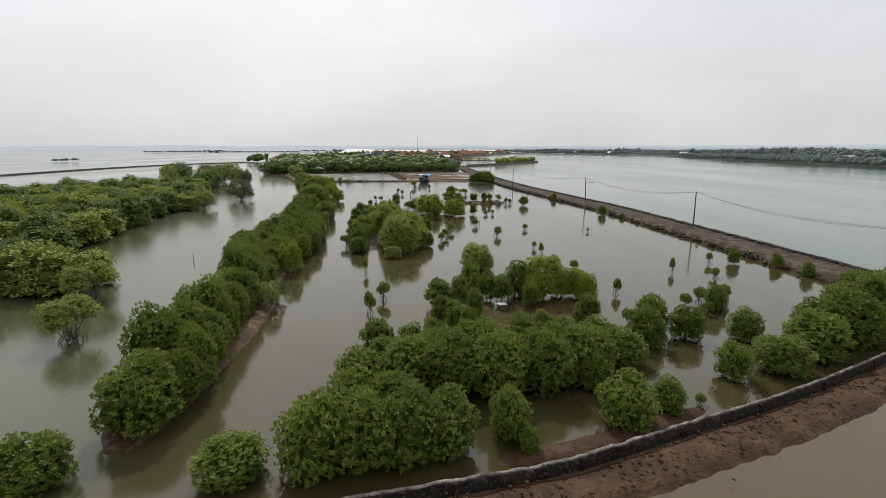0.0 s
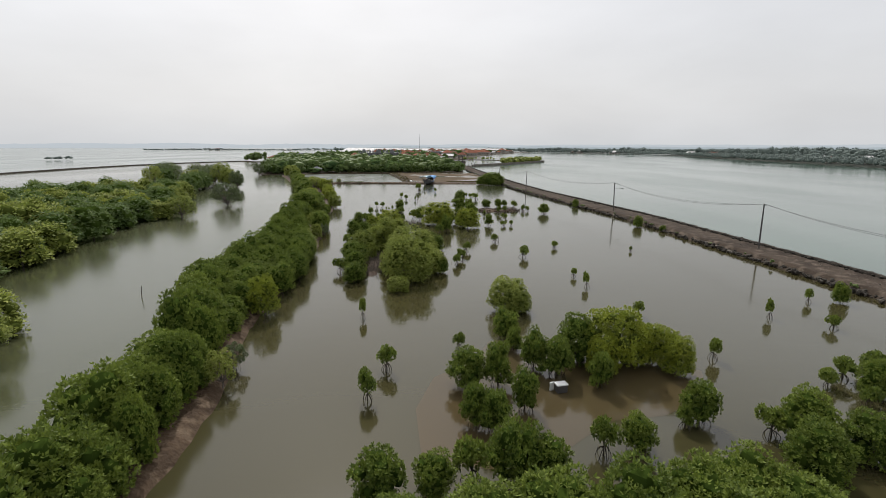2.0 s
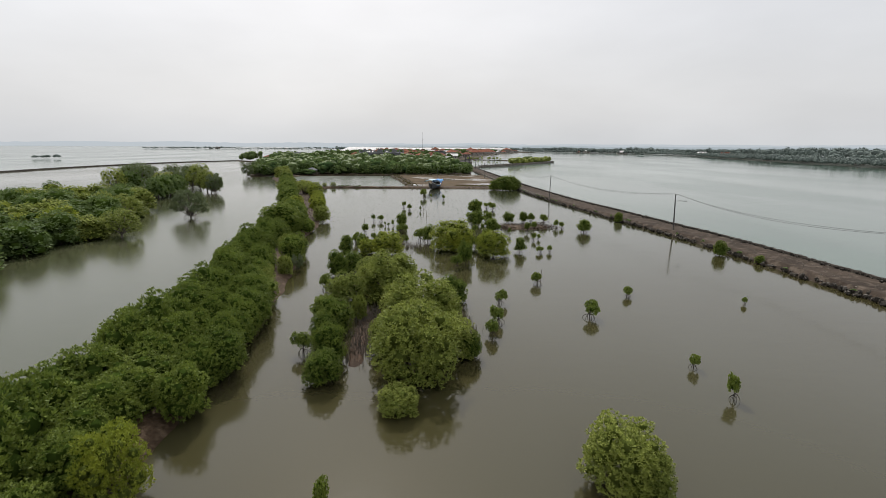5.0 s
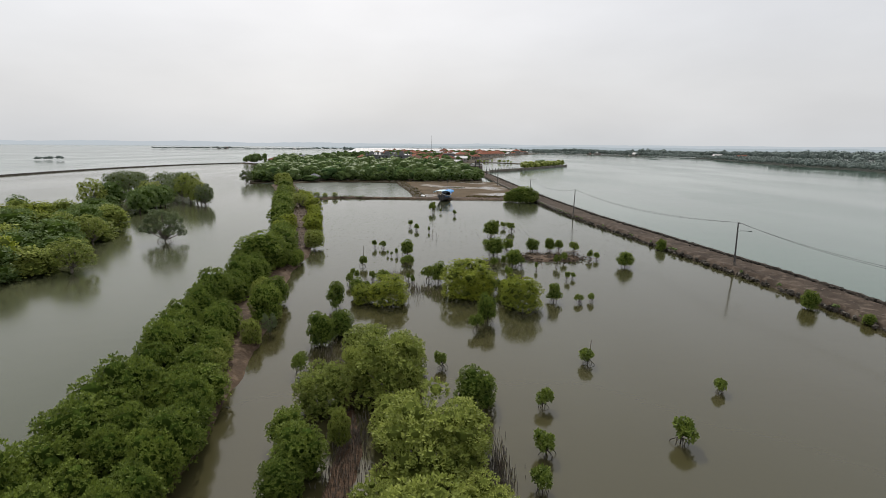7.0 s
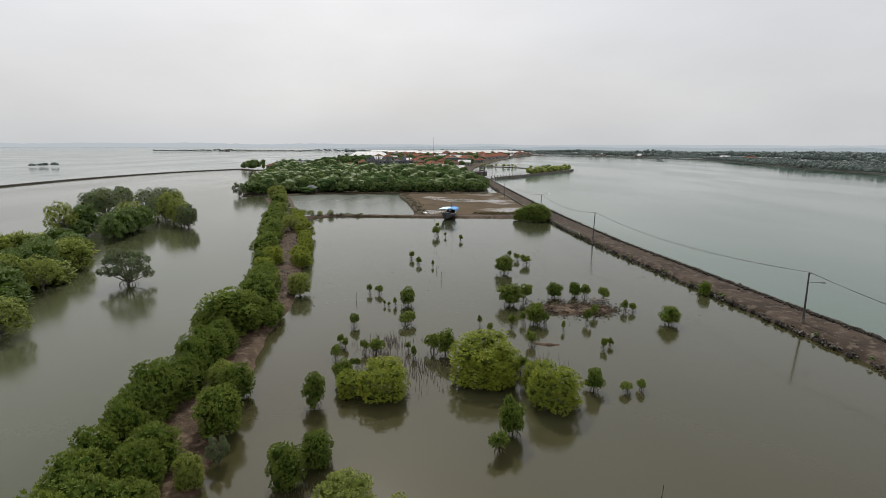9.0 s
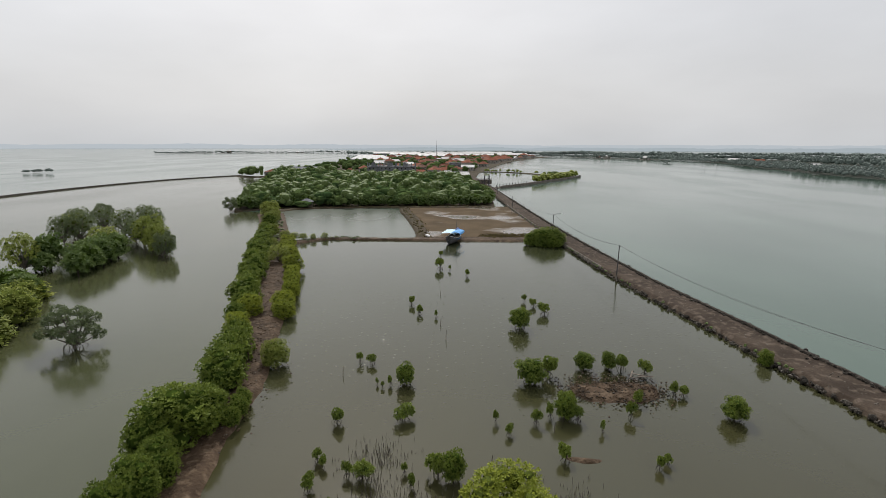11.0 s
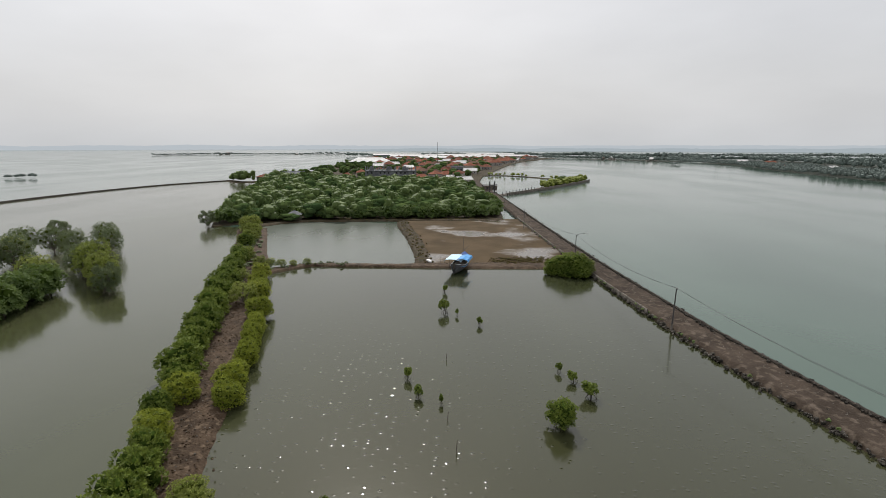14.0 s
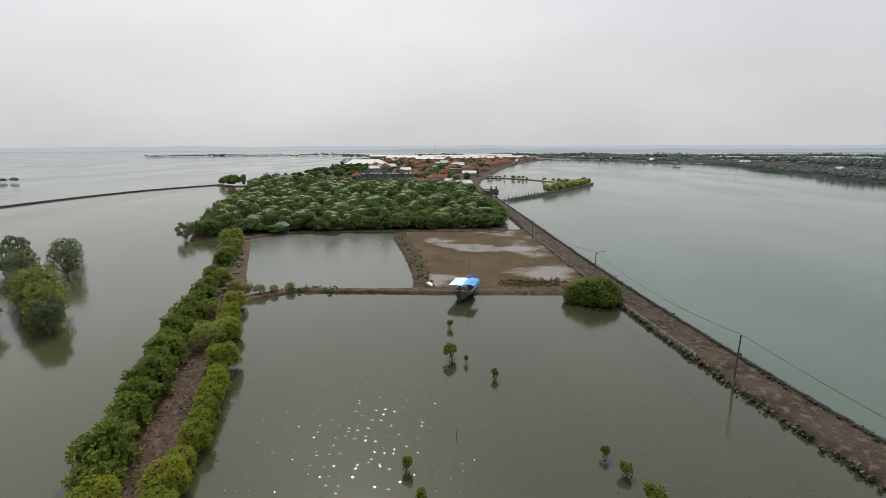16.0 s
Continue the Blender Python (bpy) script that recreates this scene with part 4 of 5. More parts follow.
plant("mangrove_sapling", [(-19.2, 135.6, 0.32, 1.5), (-16.1, 130.0, 0.16, 0.9), (-15.4, 129.4, 0.16, 0.8), (-14.5, 130.0, 0.25, 1.3), (-19.0, 116.3, 0.36, 1.3), (-18.3, 115.4, 0.32, 1.2), (-16.0, 114.4, 0.32, 1.5),
                           (-11.2, 115.0, 0.22, 1.1), (-10.5, 113.3, 0.29, 1.3), (-16.7, 110.8, 0.25, 1.0), (-16.0, 110.6, 0.29, 1.2), (-3.0, 122.8, 0.22, 1.4), (-1.9, 120.8, 0.36, 1.2), (1.0, 122.7, 0.43, 1.6),
                           (2.6, 123.9, 0.36, 1.6), (5.2, 123.2, 0.5, 1.8), (10.8, 124.2, 0.4, 1.9), (7.2, 121.6, 0.22, 1.3), (10.5, 116.4, 0.36, 1.3), (11.4, 117.0, 0.29, 1.0), (4.8, 161.0, 0.36, 1.4),
                           (-10.4, 152.4, 0.25, 1.2), (-8.8, 182.0, 0.25, 1.3), (-0.4, 108.3, 0.36, 2.3)])
plant("round_mangrove", [(3.9, 123.6, 1.0, 2.5)])
plant("light_bush", [(1.3, 107.0, 1.2, 2.6)])

# ---- the belt of mangroves across the bay, thinning out into tall open trees ----
BELT = [(-46, 36), (-50, 55), (-57, 80), (-63, 104), (-61, 117), (-68, 133), (-80, 158), (-98, 164), (-116, 150), (-112, 122), (-102, 92), (-88, 62), (-72, 38)]
for i, s in enumerate(scatter(BELT, 4.7, 3.0, 4.6, 21, 0.3)):
    plant(("belt_tree", "olive_wood_tree", "belt_tree", "belt_tree", "olive_wood_tree", "belt_tree", "olive_wood_tree", "belt_tree", "belt_tree", "belt_tree", "yellow_wood_tree")[(i * 5 + i // 6) % 11], [s])
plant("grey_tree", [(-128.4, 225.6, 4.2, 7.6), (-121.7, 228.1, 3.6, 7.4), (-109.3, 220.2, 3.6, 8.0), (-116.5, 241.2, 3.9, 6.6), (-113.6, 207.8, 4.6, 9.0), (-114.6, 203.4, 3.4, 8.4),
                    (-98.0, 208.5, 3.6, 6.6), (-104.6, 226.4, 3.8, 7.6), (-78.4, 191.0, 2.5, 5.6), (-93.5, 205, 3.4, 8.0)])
plant("open_tree", [(-88.8, 201.6, 4.4, 9.0), (-84.6, 197.6, 3.4, 7.2), (-98.3, 196.8, 3.8, 6.6), (-100.4, 176.0, 3.6, 8.6), (-81.3, 193.5, 2.8, 5.0), (-122, 216, 3.6, 7.2)])
plant("wood_tree", [(-86.8, 173.8, 2.5, 5.2), (-88.0, 178.6, 2.8, 6.0), (-89.2, 184.0, 2.9, 6.1), (-91.1, 191.6, 3.0, 5.6), (-90.0, 187.8, 2.6, 5.4), (-91.6, 180.4, 2.8, 5.6), (-93.2, 186.4, 3.0, 5.8),
                    (-95.0, 192.0, 3.0, 5.8), (-99.2, 181.0, 3.3, 7.4), (-100.2, 178.2, 2.6, 4.6), (-96.6, 176.6, 2.2, 4.2), (-83.6, 158.0, 2.8, 4.6), (-87.0, 160.6, 2.6, 4.6)])
plant("stilted_shrub", [(-28.9, 34.7, 2.1, 3.6), (-34.4, 44.6, 2.4, 3.9)])
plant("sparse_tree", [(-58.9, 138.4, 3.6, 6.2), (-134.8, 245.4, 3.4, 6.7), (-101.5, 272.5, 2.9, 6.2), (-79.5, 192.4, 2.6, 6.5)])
plant("open_tree", [(-59.0, 116.5, 3.2, 4.8), (-70, 135, 3.0, 5.4)])

# ---- the wood before the village: single trees along its edge, the rest as one mass ----
plant("wood_tree", along([(-100, 276, 0), (-84, 287, 0), (-60, 291, 0), (-34, 293, 0), (-10, 296, 0), (4, 298, 0)], 3.6, -1.5, 3.0, 4.8, 0.9), 0.3)
plant("wood_tree", along([(6, 300, 0), (8, 330, 0), (6, 365, 0), (1, 410, 0)], 4.2, -1.0, 2.8, 4.4, 0.8), 0.3)
plant("wood_tree", along([(-100, 278, 0), (-112, 305, 0), (-126, 355, 0), (-148, 428, 0)], 5.5, 2.5, 3.4, 5.6, 1.2), 0.3)


def wood_mass(name, spots, mats, label, seed, ground=0.3, n=4, count=24, leaf=0.36, core=0.88):
    """Many crowns as one mesh."""
    rng = np.random.default_rng(seed)
    base = [mk_mass(np.random.default_rng(900 + i), n, count, leaf, core) for i in range(5)]
    pieces = []
    for x, y, r, h in spots:
        v, q = base[int(rng.integers(5))]
        g = rng.uniform(0, 6.28)
        c, s = math.cos(g), math.sin(g)
        w = np.empty_like(v)
        w[:, 0] = (v[:, 0] * c - v[:, 1] * s) * r / 2 + x
        w[:, 1] = (v[:, 0] * s + v[:, 1] * c) * r / 2 + y
        w[:, 2] = v[:, 2] * h / 4 + ground
        pieces.append((w, q))
    v, q = join(pieces)
    return tagged(obj(name, quads(name, v, q), mats), label, "trees", kind="stuff")


spots = [s for s in scatter([(-98, 280), (-34, 294), (3, 300), (3, 352), (-1, 420), (-12, 470), (-60, 500), (-172, 520), (-146, 428), (-124, 356), (-110, 304)], 6.2, 3.9, 5.6, 31, 0.45)
         if math.hypot((s[0] + 17.5) / 4.5, (s[1] - 336) / 13) > 1 and math.hypot((s[0] + 3) / 4, (s[1] - 332) / 8) > 1]
spots = [(x, y, r, h * (0.95 + 0.18 * max(0.0, min(1.0, (y - 300) / 110)) * max(0.0, min(1.0, (2 - x) / 40))) * (0.72 if y > 452 and x > -115 else 1.0)) for x, y, r, h in spots]
flat_sheet("water_wood_pool", [(-21, 322), (-15, 323), (-13, 336), (-16, 350), (-21, 348), (-22, 336)], 0.40, INNER, "shining pool inside a mangrove wood")
wood_mass("mangrove_wood", [s for i, s in enumerate(spots) if i % 5 in (0, 1)], LEAF_WOOD, "dense mid-green mangrove wood before a village", 41, 0.3, 7, 85, 0.27)
wood_mass("dark_wood_crowns", [(x, y, r, h * 1.15) for i, (x, y, r, h) in enumerate(spots) if i % 5 in (2, 4)], LEAF_FAR, "taller dark-green crowns within a mangrove wood", 43, 0.3, 7, 85, 0.27)
wood_mass("light_wood_crowns", [s for i, s in enumerate(spots) if i % 5 == 3], LEAF_WOOD_PALE, "lighter olive-green crowns within a mangrove wood", 42, 0.3, 7, 85, 0.27)



plant("open_tree", [(-57.2, 213.2, 1.8, 2.8), (-54.6, 213.6, 1.4, 2.2), (-51.9, 213.4, 1.3, 2.0), (-49.4, 214.6, 1.0, 1.6), (-46.4, 216.0, 1.1, 1.7)], 0.3)
plant("olive_wood_tree", [(-40.8, 47.4, 3.0, 4.6), (-43.6, 50.0, 3.2, 4.8), (-46.2, 46.4, 3.0, 4.8), (-38.6, 50.6, 2.4, 3.8)])

# ---- low banks further off ----
bank("bank_rubble_islet", [(5.0, 129.3, 1.0), (7.5, 129.3, 2.9), (11, 129.4, 3.6), (14.5, 129.8, 3.2), (16.8, 129.4, 1.2)], 0.28, MUD, 0.5, 0.3, 0.16, 0.7, 14, "low rubble islet in the pond")
bank("bank_small_shoal", [(1.5, 117.8, 0.5), (4.5, 117.3, 0.7), (7.0, 117.4, 0.4)], 0.14, MUD, 0.4, 0.3, 0.08, 0.2, 8, "narrow mud shoal")
bank("dam", [(-215, 120, 1.1), (-230, 200, 1.1), (-245, 290, 1.1), (-249, 370, 1.1), (-236, 450, 1.1), (-204, 512, 1.3)], 0.8, WALL_DARK, 4.0, 0.6, 0.05, 0.3, 8, "long low dark dam across the bay")
bank("bank_left_hamlet", [(-205, 505, 6), (-190, 492, 9), (-172, 498, 10), (-150, 500, 12)], 0.6, GRASS_MUD, 3.0, 0.5, 0.1, 1.0, 10, "low bank with a few sheds")
bank("spit_outer", [(9, 388, 2.6), (18, 393, 2.6), (33, 413, 3.0), (49, 438, 4.5), (74, 478, 5.0), (98, 516, 3.0)], 0.8, CONCRETE, 3.0, 0.7, 0.05, 0.3, 10, "walled spit of land with bushes")
bank("spit_inner", [(0, 575, 2.5), (30, 588, 2.2), (56, 566, 2.2), (78, 530, 2.2)], 0.7, GRASS_MUD, 4.0, 0.5, 0.1, 0.5, 8, "thin dike closing a basin")

# ---- road on its causeway ----
road = bank("road", LANE, 0.85, ROAD, 0.8, 0.72, 0.06, 0.3, 16, "bare brown earth road on a causeway")


def wall_strip(name, pts, width, z0, z1, mat, step=0.5, wear=0.05, parent=None, label="", kind="structure"):
    """A low wall along a line, worn along its top edges."""
    c = spline(pts, step)
    n = sides_of(c)
    v, q = [], []
    for i, (x, y) in enumerate(c[:, :2]):
        h = z1 + wear * noise.noise((x * 1.3, y * 1.3, 8)) + wear * 0.6 * noise.noise((x * 4, y * 4, 9))
        b = min(0.05, width * 0.2)
        for s, z in ((-0.5, z0), (-0.5, h - b), (-0.5 + b / width, h), (0.5 - b / width, h), (0.5, h - b), (0.5, z0)):
            w = s * width * (1 + 0.12 * noise.noise((x * 1.1, y * 1.1, z)))
            v.append((x + n[i, 0] * w, y + n[i, 1] * w, z))
    for i in range(len(c) - 1):
        for k in range(5):
            q.append((i * 6 + k, i * 6 + k + 1, i * 6 + k + 7, i * 6 + k + 6))
    for o in (0, (len(c) - 1) * 6):
        q += [(o, o + 1, o + 4, o + 5), (o + 1, o + 2, o + 3, o + 4)]
    ob = obj(name, quads(name, v, q), mat, parent)
    if not parent:
        tagged(ob, label, kind=kind)
    return ob


lane = spline(LANE, 0.5)
lane_n = sides_of(lane)


def beside(off, y0, y1):
    """The line beside the road at that distance from its middle, between two places along it."""
    return [(x + n[0] * off, y + n[1] * off) for (x, y, w), n in zip(lane, lane_n) if y0 <= y <= y1][::6]


for y0, y1 in ((184, 236), (240, 300)):
    wall_strip("kerb_left", beside(-2.85, y0, y1), 0.28, 0.1, 0.92, CONCRETE, 0.6, 0.06, None, "broken concrete kerb along an earth road")
wall_strip("kerb_right", beside(2.75, 22, 395), 0.42, 0.0, 1.12, WALL_DARK, 0.6, 0.14, None, "dark crumbling sea wall along a road")


def rock(rng):
    v, q = ball(2)
    w = v * (1 + 0.5 * (rng.random((len(v), 1)) - 0.5))
    # corners that meet stay together
    for i in range(len(v)):
        same = np.linalg.norm(v - v[i], axis=1) < 1e-4
        w[same] = w[i]
    return w * (1, rng.uniform(0.6, 1), rng.uniform(0.5, 0.8)), q


rock_rng = np.random.default_rng(77)
ROCKS = [quads("stone", *rock(rock_rng)) for i in range(6)]
for me in ROCKS:
    me.materials.append(STONE)
WHITE_ROCK = [me.copy() for me in ROCKS[:2]]
for me in WHITE_ROCK:
    me.materials.clear()
    me.materials.append(CONCRETE)


def stones(pts, n, spread, size, z, parent, name="stone"):
    """Single stones along a line, as pieces of the thing that they lie on."""
    c = spline(pts, 0.25)
    for k in range(n):
        x, y = c[int(rock_rng.integers(len(c)))][:2] + rock_rng.normal(size=2) * spread
        pool = WHITE_ROCK if rock_rng.random() < 0.10 else ROCKS
        ob = new(name, pool[int(rock_rng.integers(len(pool)))])
        s = size * rock_rng.uniform(0.5, 1.5)
        ob.parent = parent
        ob.matrix_basis = pose(x, y, z + rock_rng.uniform(-0.08, 0.08), rock_rng.uniform(0, 360), rock_rng.uniform(0, 360), rock_rng.uniform(0, 360)) @ Matrix.Diagonal((s, s, s, 1))


def stone_heap(name, pts, n, spread, size, z, mat, label, category="stones"):
    """Countless small stones or scraps as one mesh."""
    c = spline(pts, 0.25)
    pieces = []
    models = [rock(rock_rng) for i in range(4)]
    for k in range(n):
        v, q = models[int(rock_rng.integers(4))]
        x, y = c[int(rock_rng.integers(len(c)))][:2] + rock_rng.normal(size=2) * spread
        g = rock_rng.uniform(0, 6.28)
        s = size * rock_rng.uniform(0.4, 1.5)
        w = v * s
        w = np.stack([w[:, 0] * math.cos(g) - w[:, 1] * math.sin(g) + x, w[:, 0] * math.sin(g) + w[:, 1] * math.cos(g) + y, w[:, 2] + z + rock_rng.uniform(-0.06, 0.06)], 1)
        pieces.append((w, q))
    return tagged(obj(name, quads(name, *join(pieces)), mat), label, category, kind="stuff")


# ---- the near wall ----
wall_strip("wall_quay", QUAY, 0.34, -0.2, 0.66, QUAY_FACE, 0.25, 0.07, None, "low stained stone quay wall")
wall_strip("wall_coping", QUAY, 0.17, 0.58, 0.73, COPING, 0.2, 0.09, None, "worn pale concrete coping on a quay wall")
quay = spline(QUAY, 0.1)
for i in range(60, len(quay), 62):
    x, y = quay[i]
    pier = box_mesh("wall_pier", x + 0.08, y - 0.19, 0.26, 0.20, 0.14, 0.80, QUAY_FACE, None, "", 24, 0.03)
    tagged(pier, "small dark stained pier on a quay wall", kind="structure")
bank("bank_shore", [(x + 0.75, y - 1.35, 1.9) for x, y in QUAY], 0.30, SHORE_MUD, 0.4, 0.3, 0.10, 0.4, 14, "reddish-brown mud below a quay wall")
bank("bank_quay_inner", [(1.5, 20.1, 1.1), (5.5, 20.9, 1.1), (9.5, 22.4, 1.0), (13.5, 24.2, 0.9), (16, 25.4, 0.6)], 0.16, SHORE_MUD, 0.4, 0.3, 0.07, 0.3, 10, "mud behind a quay wall")
stone_heap("shore_rubble", [(x + 0.7, y - 1.1) for x, y in QUAY], 1500, 0.60, 0.07, 0.32, SHORE_MUD, "small dark clods and stones scattered on shore mud")


bank("bank_root_shoal", [(-10.4, 68, 0.8), (-11.0, 73, 1.4), (-11.2, 78, 1.6), (-12.6, 83, 1.2), (-14.4, 88.5, 1.2), (-15.0, 91.5, 0.6)], 0.12, SHORE_MUD, 0.5, 0.2, 0.08, 0.3, 10, "dark red-brown mud among breathing roots")

# ---- breathing roots, stakes, litter ----
def spikes(name, areas, n, label, height=0.5):
    rng = np.random.default_rng(61)
    pieces = []
    for x, y, rx, ry in areas:
        for k in range(n):
            px, py = x + rng.normal() * rx * 0.5, y + rng.normal() * ry * 0.5
            h = height * rng.uniform(0.5, 1.5)
            pieces.append(tube([(px, py, -0.1), (px + rng.normal() * 0.05, py + rng.normal() * 0.05, h)], [0.028, 0.012], 3))
    return tagged(obj(name, quads(name, *join(pieces)), PALE_BARK), label, "roots", kind="stuff")


spikes("breathing_roots", [(-11.2, 77.0, 1.5, 3.6), (-11.4, 79.5, 1.2, 2.4), (-2.4, 76.6, 0.9, 2.4), (-10.8, 72.5, 1.2, 2.6), (-15.2, 90.5, 2.2, 3.5), (-9.8, 110.5, 3.5, 3.5), (-14, 116, 3, 4), (-4.0, 80.5, 1.5, 2.5), (-13.6, 111.0, 2.0, 2.0)], 330,
       "grey breathing roots standing out of the water", 0.36)
spikes("mangrove_twigs", [(6.5, 131, 5.0, 3.0), (3, 113, 2.5, 2.5), (13, 131, 3.0, 2.0)], 50, "thin bare twigs standing out of the water", 0.45)
for i, (x, y, h) in enumerate([(-8.6, 143.5, 1.4), (-20.6, 132.0, 1.2), (-10.2, 164.0, 1.0), (2.5, 121.5, 1.0), (-13.5, 128.0, 0.9), (7.2, 93.0, 1.1), (-33.0, 61.0, 1.2), (-9.6, 149.0, 1.1), (-3.9, 116.0, 1.2)]):
    root = tagged(new("stake"), "thin weathered stake standing in pond water", "stake", "stakes in the water")
    obj("stick", quads("stick", *tube([(x, y, -0.3), (x + 0.06, y, h * 0.6), (x + 0.1, y + 0.04, h)], [0.045, 0.04, 0.03], 5), True), WOOD, root)
stone_heap("dike_rubble", [(x + 0.8, y) for x, y, w in DIKE[9:17]], 1500, 1.7, 0.10, 0.58, MUD, "stones and lumps of earth on a dike")
stone_heap("dike_litter", [(x + 1.0, y) for x, y, w in DIKE[9:17]], 480, 1.6, 0.075, 0.62, CONCRETE, "pale scraps of litter on a dike", "litter")
stone_heap("road_litter", beside(0.3, 60, 300), 1300, 1.5, 0.075, 0.86, CONCRETE, "pale scraps and pebbles on an earth road", "litter")
stone_heap("islet_clods", [(6.5, 129.4), (9, 129.5), (12, 129.6), (15.2, 129.8)], 1200, 1.5, 0.09, 0.24, MUD, "lumps of red-brown earth on a low islet", "earth")
stone_heap("islet_litter", [(8, 132.2), (12, 132.4), (15, 130.5)], 70, 0.9, 0.10, 0.30, CONCRETE, "pale scraps on a low islet", "litter")
stone_heap("islet_rubble", [(6.5, 129.4), (9, 129.5), (12, 129.6), (15.2, 129.8)], 260, 1.5, 0.11, 0.26, STONE, "broken stones on a low islet")
stone_heap("mudflat_litter", [(-16, 217.5), (-4, 218.5), (10, 218), (18, 218.5)], 160, 0.9, 0.10, 0.55, CONCRETE, "pale debris along the edge of a mudflat", "litter")
stone_heap("sea_wall_rubble", beside(2.6, 40, 330), 1000, 0.35, 0.20, 0.95, STONE, "dark stones along a crumbling sea wall")
stone_heap("causeway_rubble", beside(-3.2, 50, 184) + beside(-3.2, 240, 330), 900, 0.28, 0.2, 0.3, STONE, "dark stones along the foot of a causeway")


# a broken plank pile on the rubble islet
pile = tagged(new("plank_pile"), "few broken pale planks on a rubble islet", "planks")
for i, (dx, dy, g) in enumerate(((0, 0, 12), (0.5, 0.5, -24), (-0.4, 0.6, 64), (0.9, -0.2, 5))):
    box_mesh("plank", 14.2 + dx, 132.2 + dy, 0.45 + 0.07 * i, 1.9, 0.18, 0.06, WOOD, pile, "", g, 0.01)

# ---- cool box on the islet ----
box = tagged(new("cool_box"), "white foam cool box wedged among mangrove roots", "box")
box_mesh("body", 5.5, 42.1, 0.28, 0.72, 0.5, 0.5, POLE_DARK, box, "dark grey box body", 14, 0.05)
box_mesh("lid", 5.5, 42.1, 0.58, 0.78, 0.56, 0.10, WHITE_PAINT, box, "white lid", 14, 0.04)
box_mesh("plank", 4.95, 42.3, 0.28, 0.3, 0.08, 0.6, WHITE_PAINT, box, "white board leaning on the box", 30, 0.01)


# ---- poles and wires ----
def shaft(x, y, z, h, r0, r1, lean=(0, 0), sides=10):
    return tube([(x, y, z), (x + lean[0] * 0.5, y + lean[1] * 0.5, z + h / 2), (x + lean[0], y + lean[1], z + h)], [r0, (r0 + r1) / 2, r1], sides)


POLES = [(48.0, 42.0), (43.9, 82.3), (37.0, 123.2), (25.6, 175.6), (22.6, 228.5), (14.4, 271.5), (14.2, 345.0)]
tops = []
for i, (x, y) in enumerate(POLES):
    lamp = i == 4
    lean = ((0.0, 0.0), (-0.10, 0.0), (-0.25, 0.05), (0.12, 0.0), (0.02, 0.0), (0.0, 0.0), (0.0, 0.0))[i]
    h = 5.4 if lamp else 6.6
    root = tagged(new("street_lamp" if lamp else "utility_pole"), "dark street lamp with a curved arm beside an earth road" if lamp else "dark slim utility pole with a pale foot beside an earth road",
                  "street lamp" if lamp else "pole", "" if lamp else "poles along the road")
    obj("shaft", quads("shaft", *shaft(x, y, 0.3, h + 0.4, 0.13, 0.085, lean), True), POLE_DARK, root)
    obj("foot", quads("foot", *shaft(x, y, 0.2, 1.2, 0.19, 0.16), True), CONCRETE, root, "pale concrete foot")
    box_mesh("bracket", x + lean[0] + 0.12, y + lean[1], h + 0.55, 0.42, 0.07, 0.07, POLE_DARK, root, "short steel bracket", 8, 0.01)
    obj("insulator", quads("insulator", *shaft(x + lean[0], y + lean[1], h + 0.66, 0.18, 0.05, 0.035), True), WHITE_PAINT, root, "small pale insulator")
    if lamp:
        arm = [(x, y, h + 0.5), (x + 0.7, y, h + 0.85), (x + 1.6, y, h + 1.0), (x + 2.3, y, h + 1.05)]
        obj("arm", quads("arm", *tube(arm, [0.05, 0.045, 0.04, 0.04], 8), True), POLE_DARK, root)
        box_mesh("lamp_head", x + 2.55, y, h + 1.03, 0.75, 0.26, 0.14, WHITE_PAINT, root, "pale lamp head", 0, 0.05)
    if i == 2:
        obj("arm", quads("arm", *tube([(x - 0.2, y, h - 0.6), (x + 0.6, y, h - 0.5), (x + 1.3, y, h - 0.55)], [0.035, 0.03, 0.03], 6), True), POLE_DARK, root)
        box_mesh("lamp_head", x + 1.55, y, h - 0.56, 0.6, 0.22, 0.12, POLE_DARK, root, "small dark lamp head", 0, 0.04)
    tops.append(np.array((x + lean[0], y + lean[1], h + 0.72)))
for a, b in zip(tops[:-1], tops[1:]):
    for off, sag in ((0.0, 1.35), (0.22, 1.6)):
        line = [a + (b - a) * s + np.array((off, 0, -sag * 4 * s * (1 - s))) for s in np.linspace(0, 1, 15)]
        tagged(obj("overhead_wire", quads("overhead_wire", *tube(line, [0.02] * 15, 4), True), BLACK), "thin dark wire hanging between utility poles", "wire", "overhead wires")

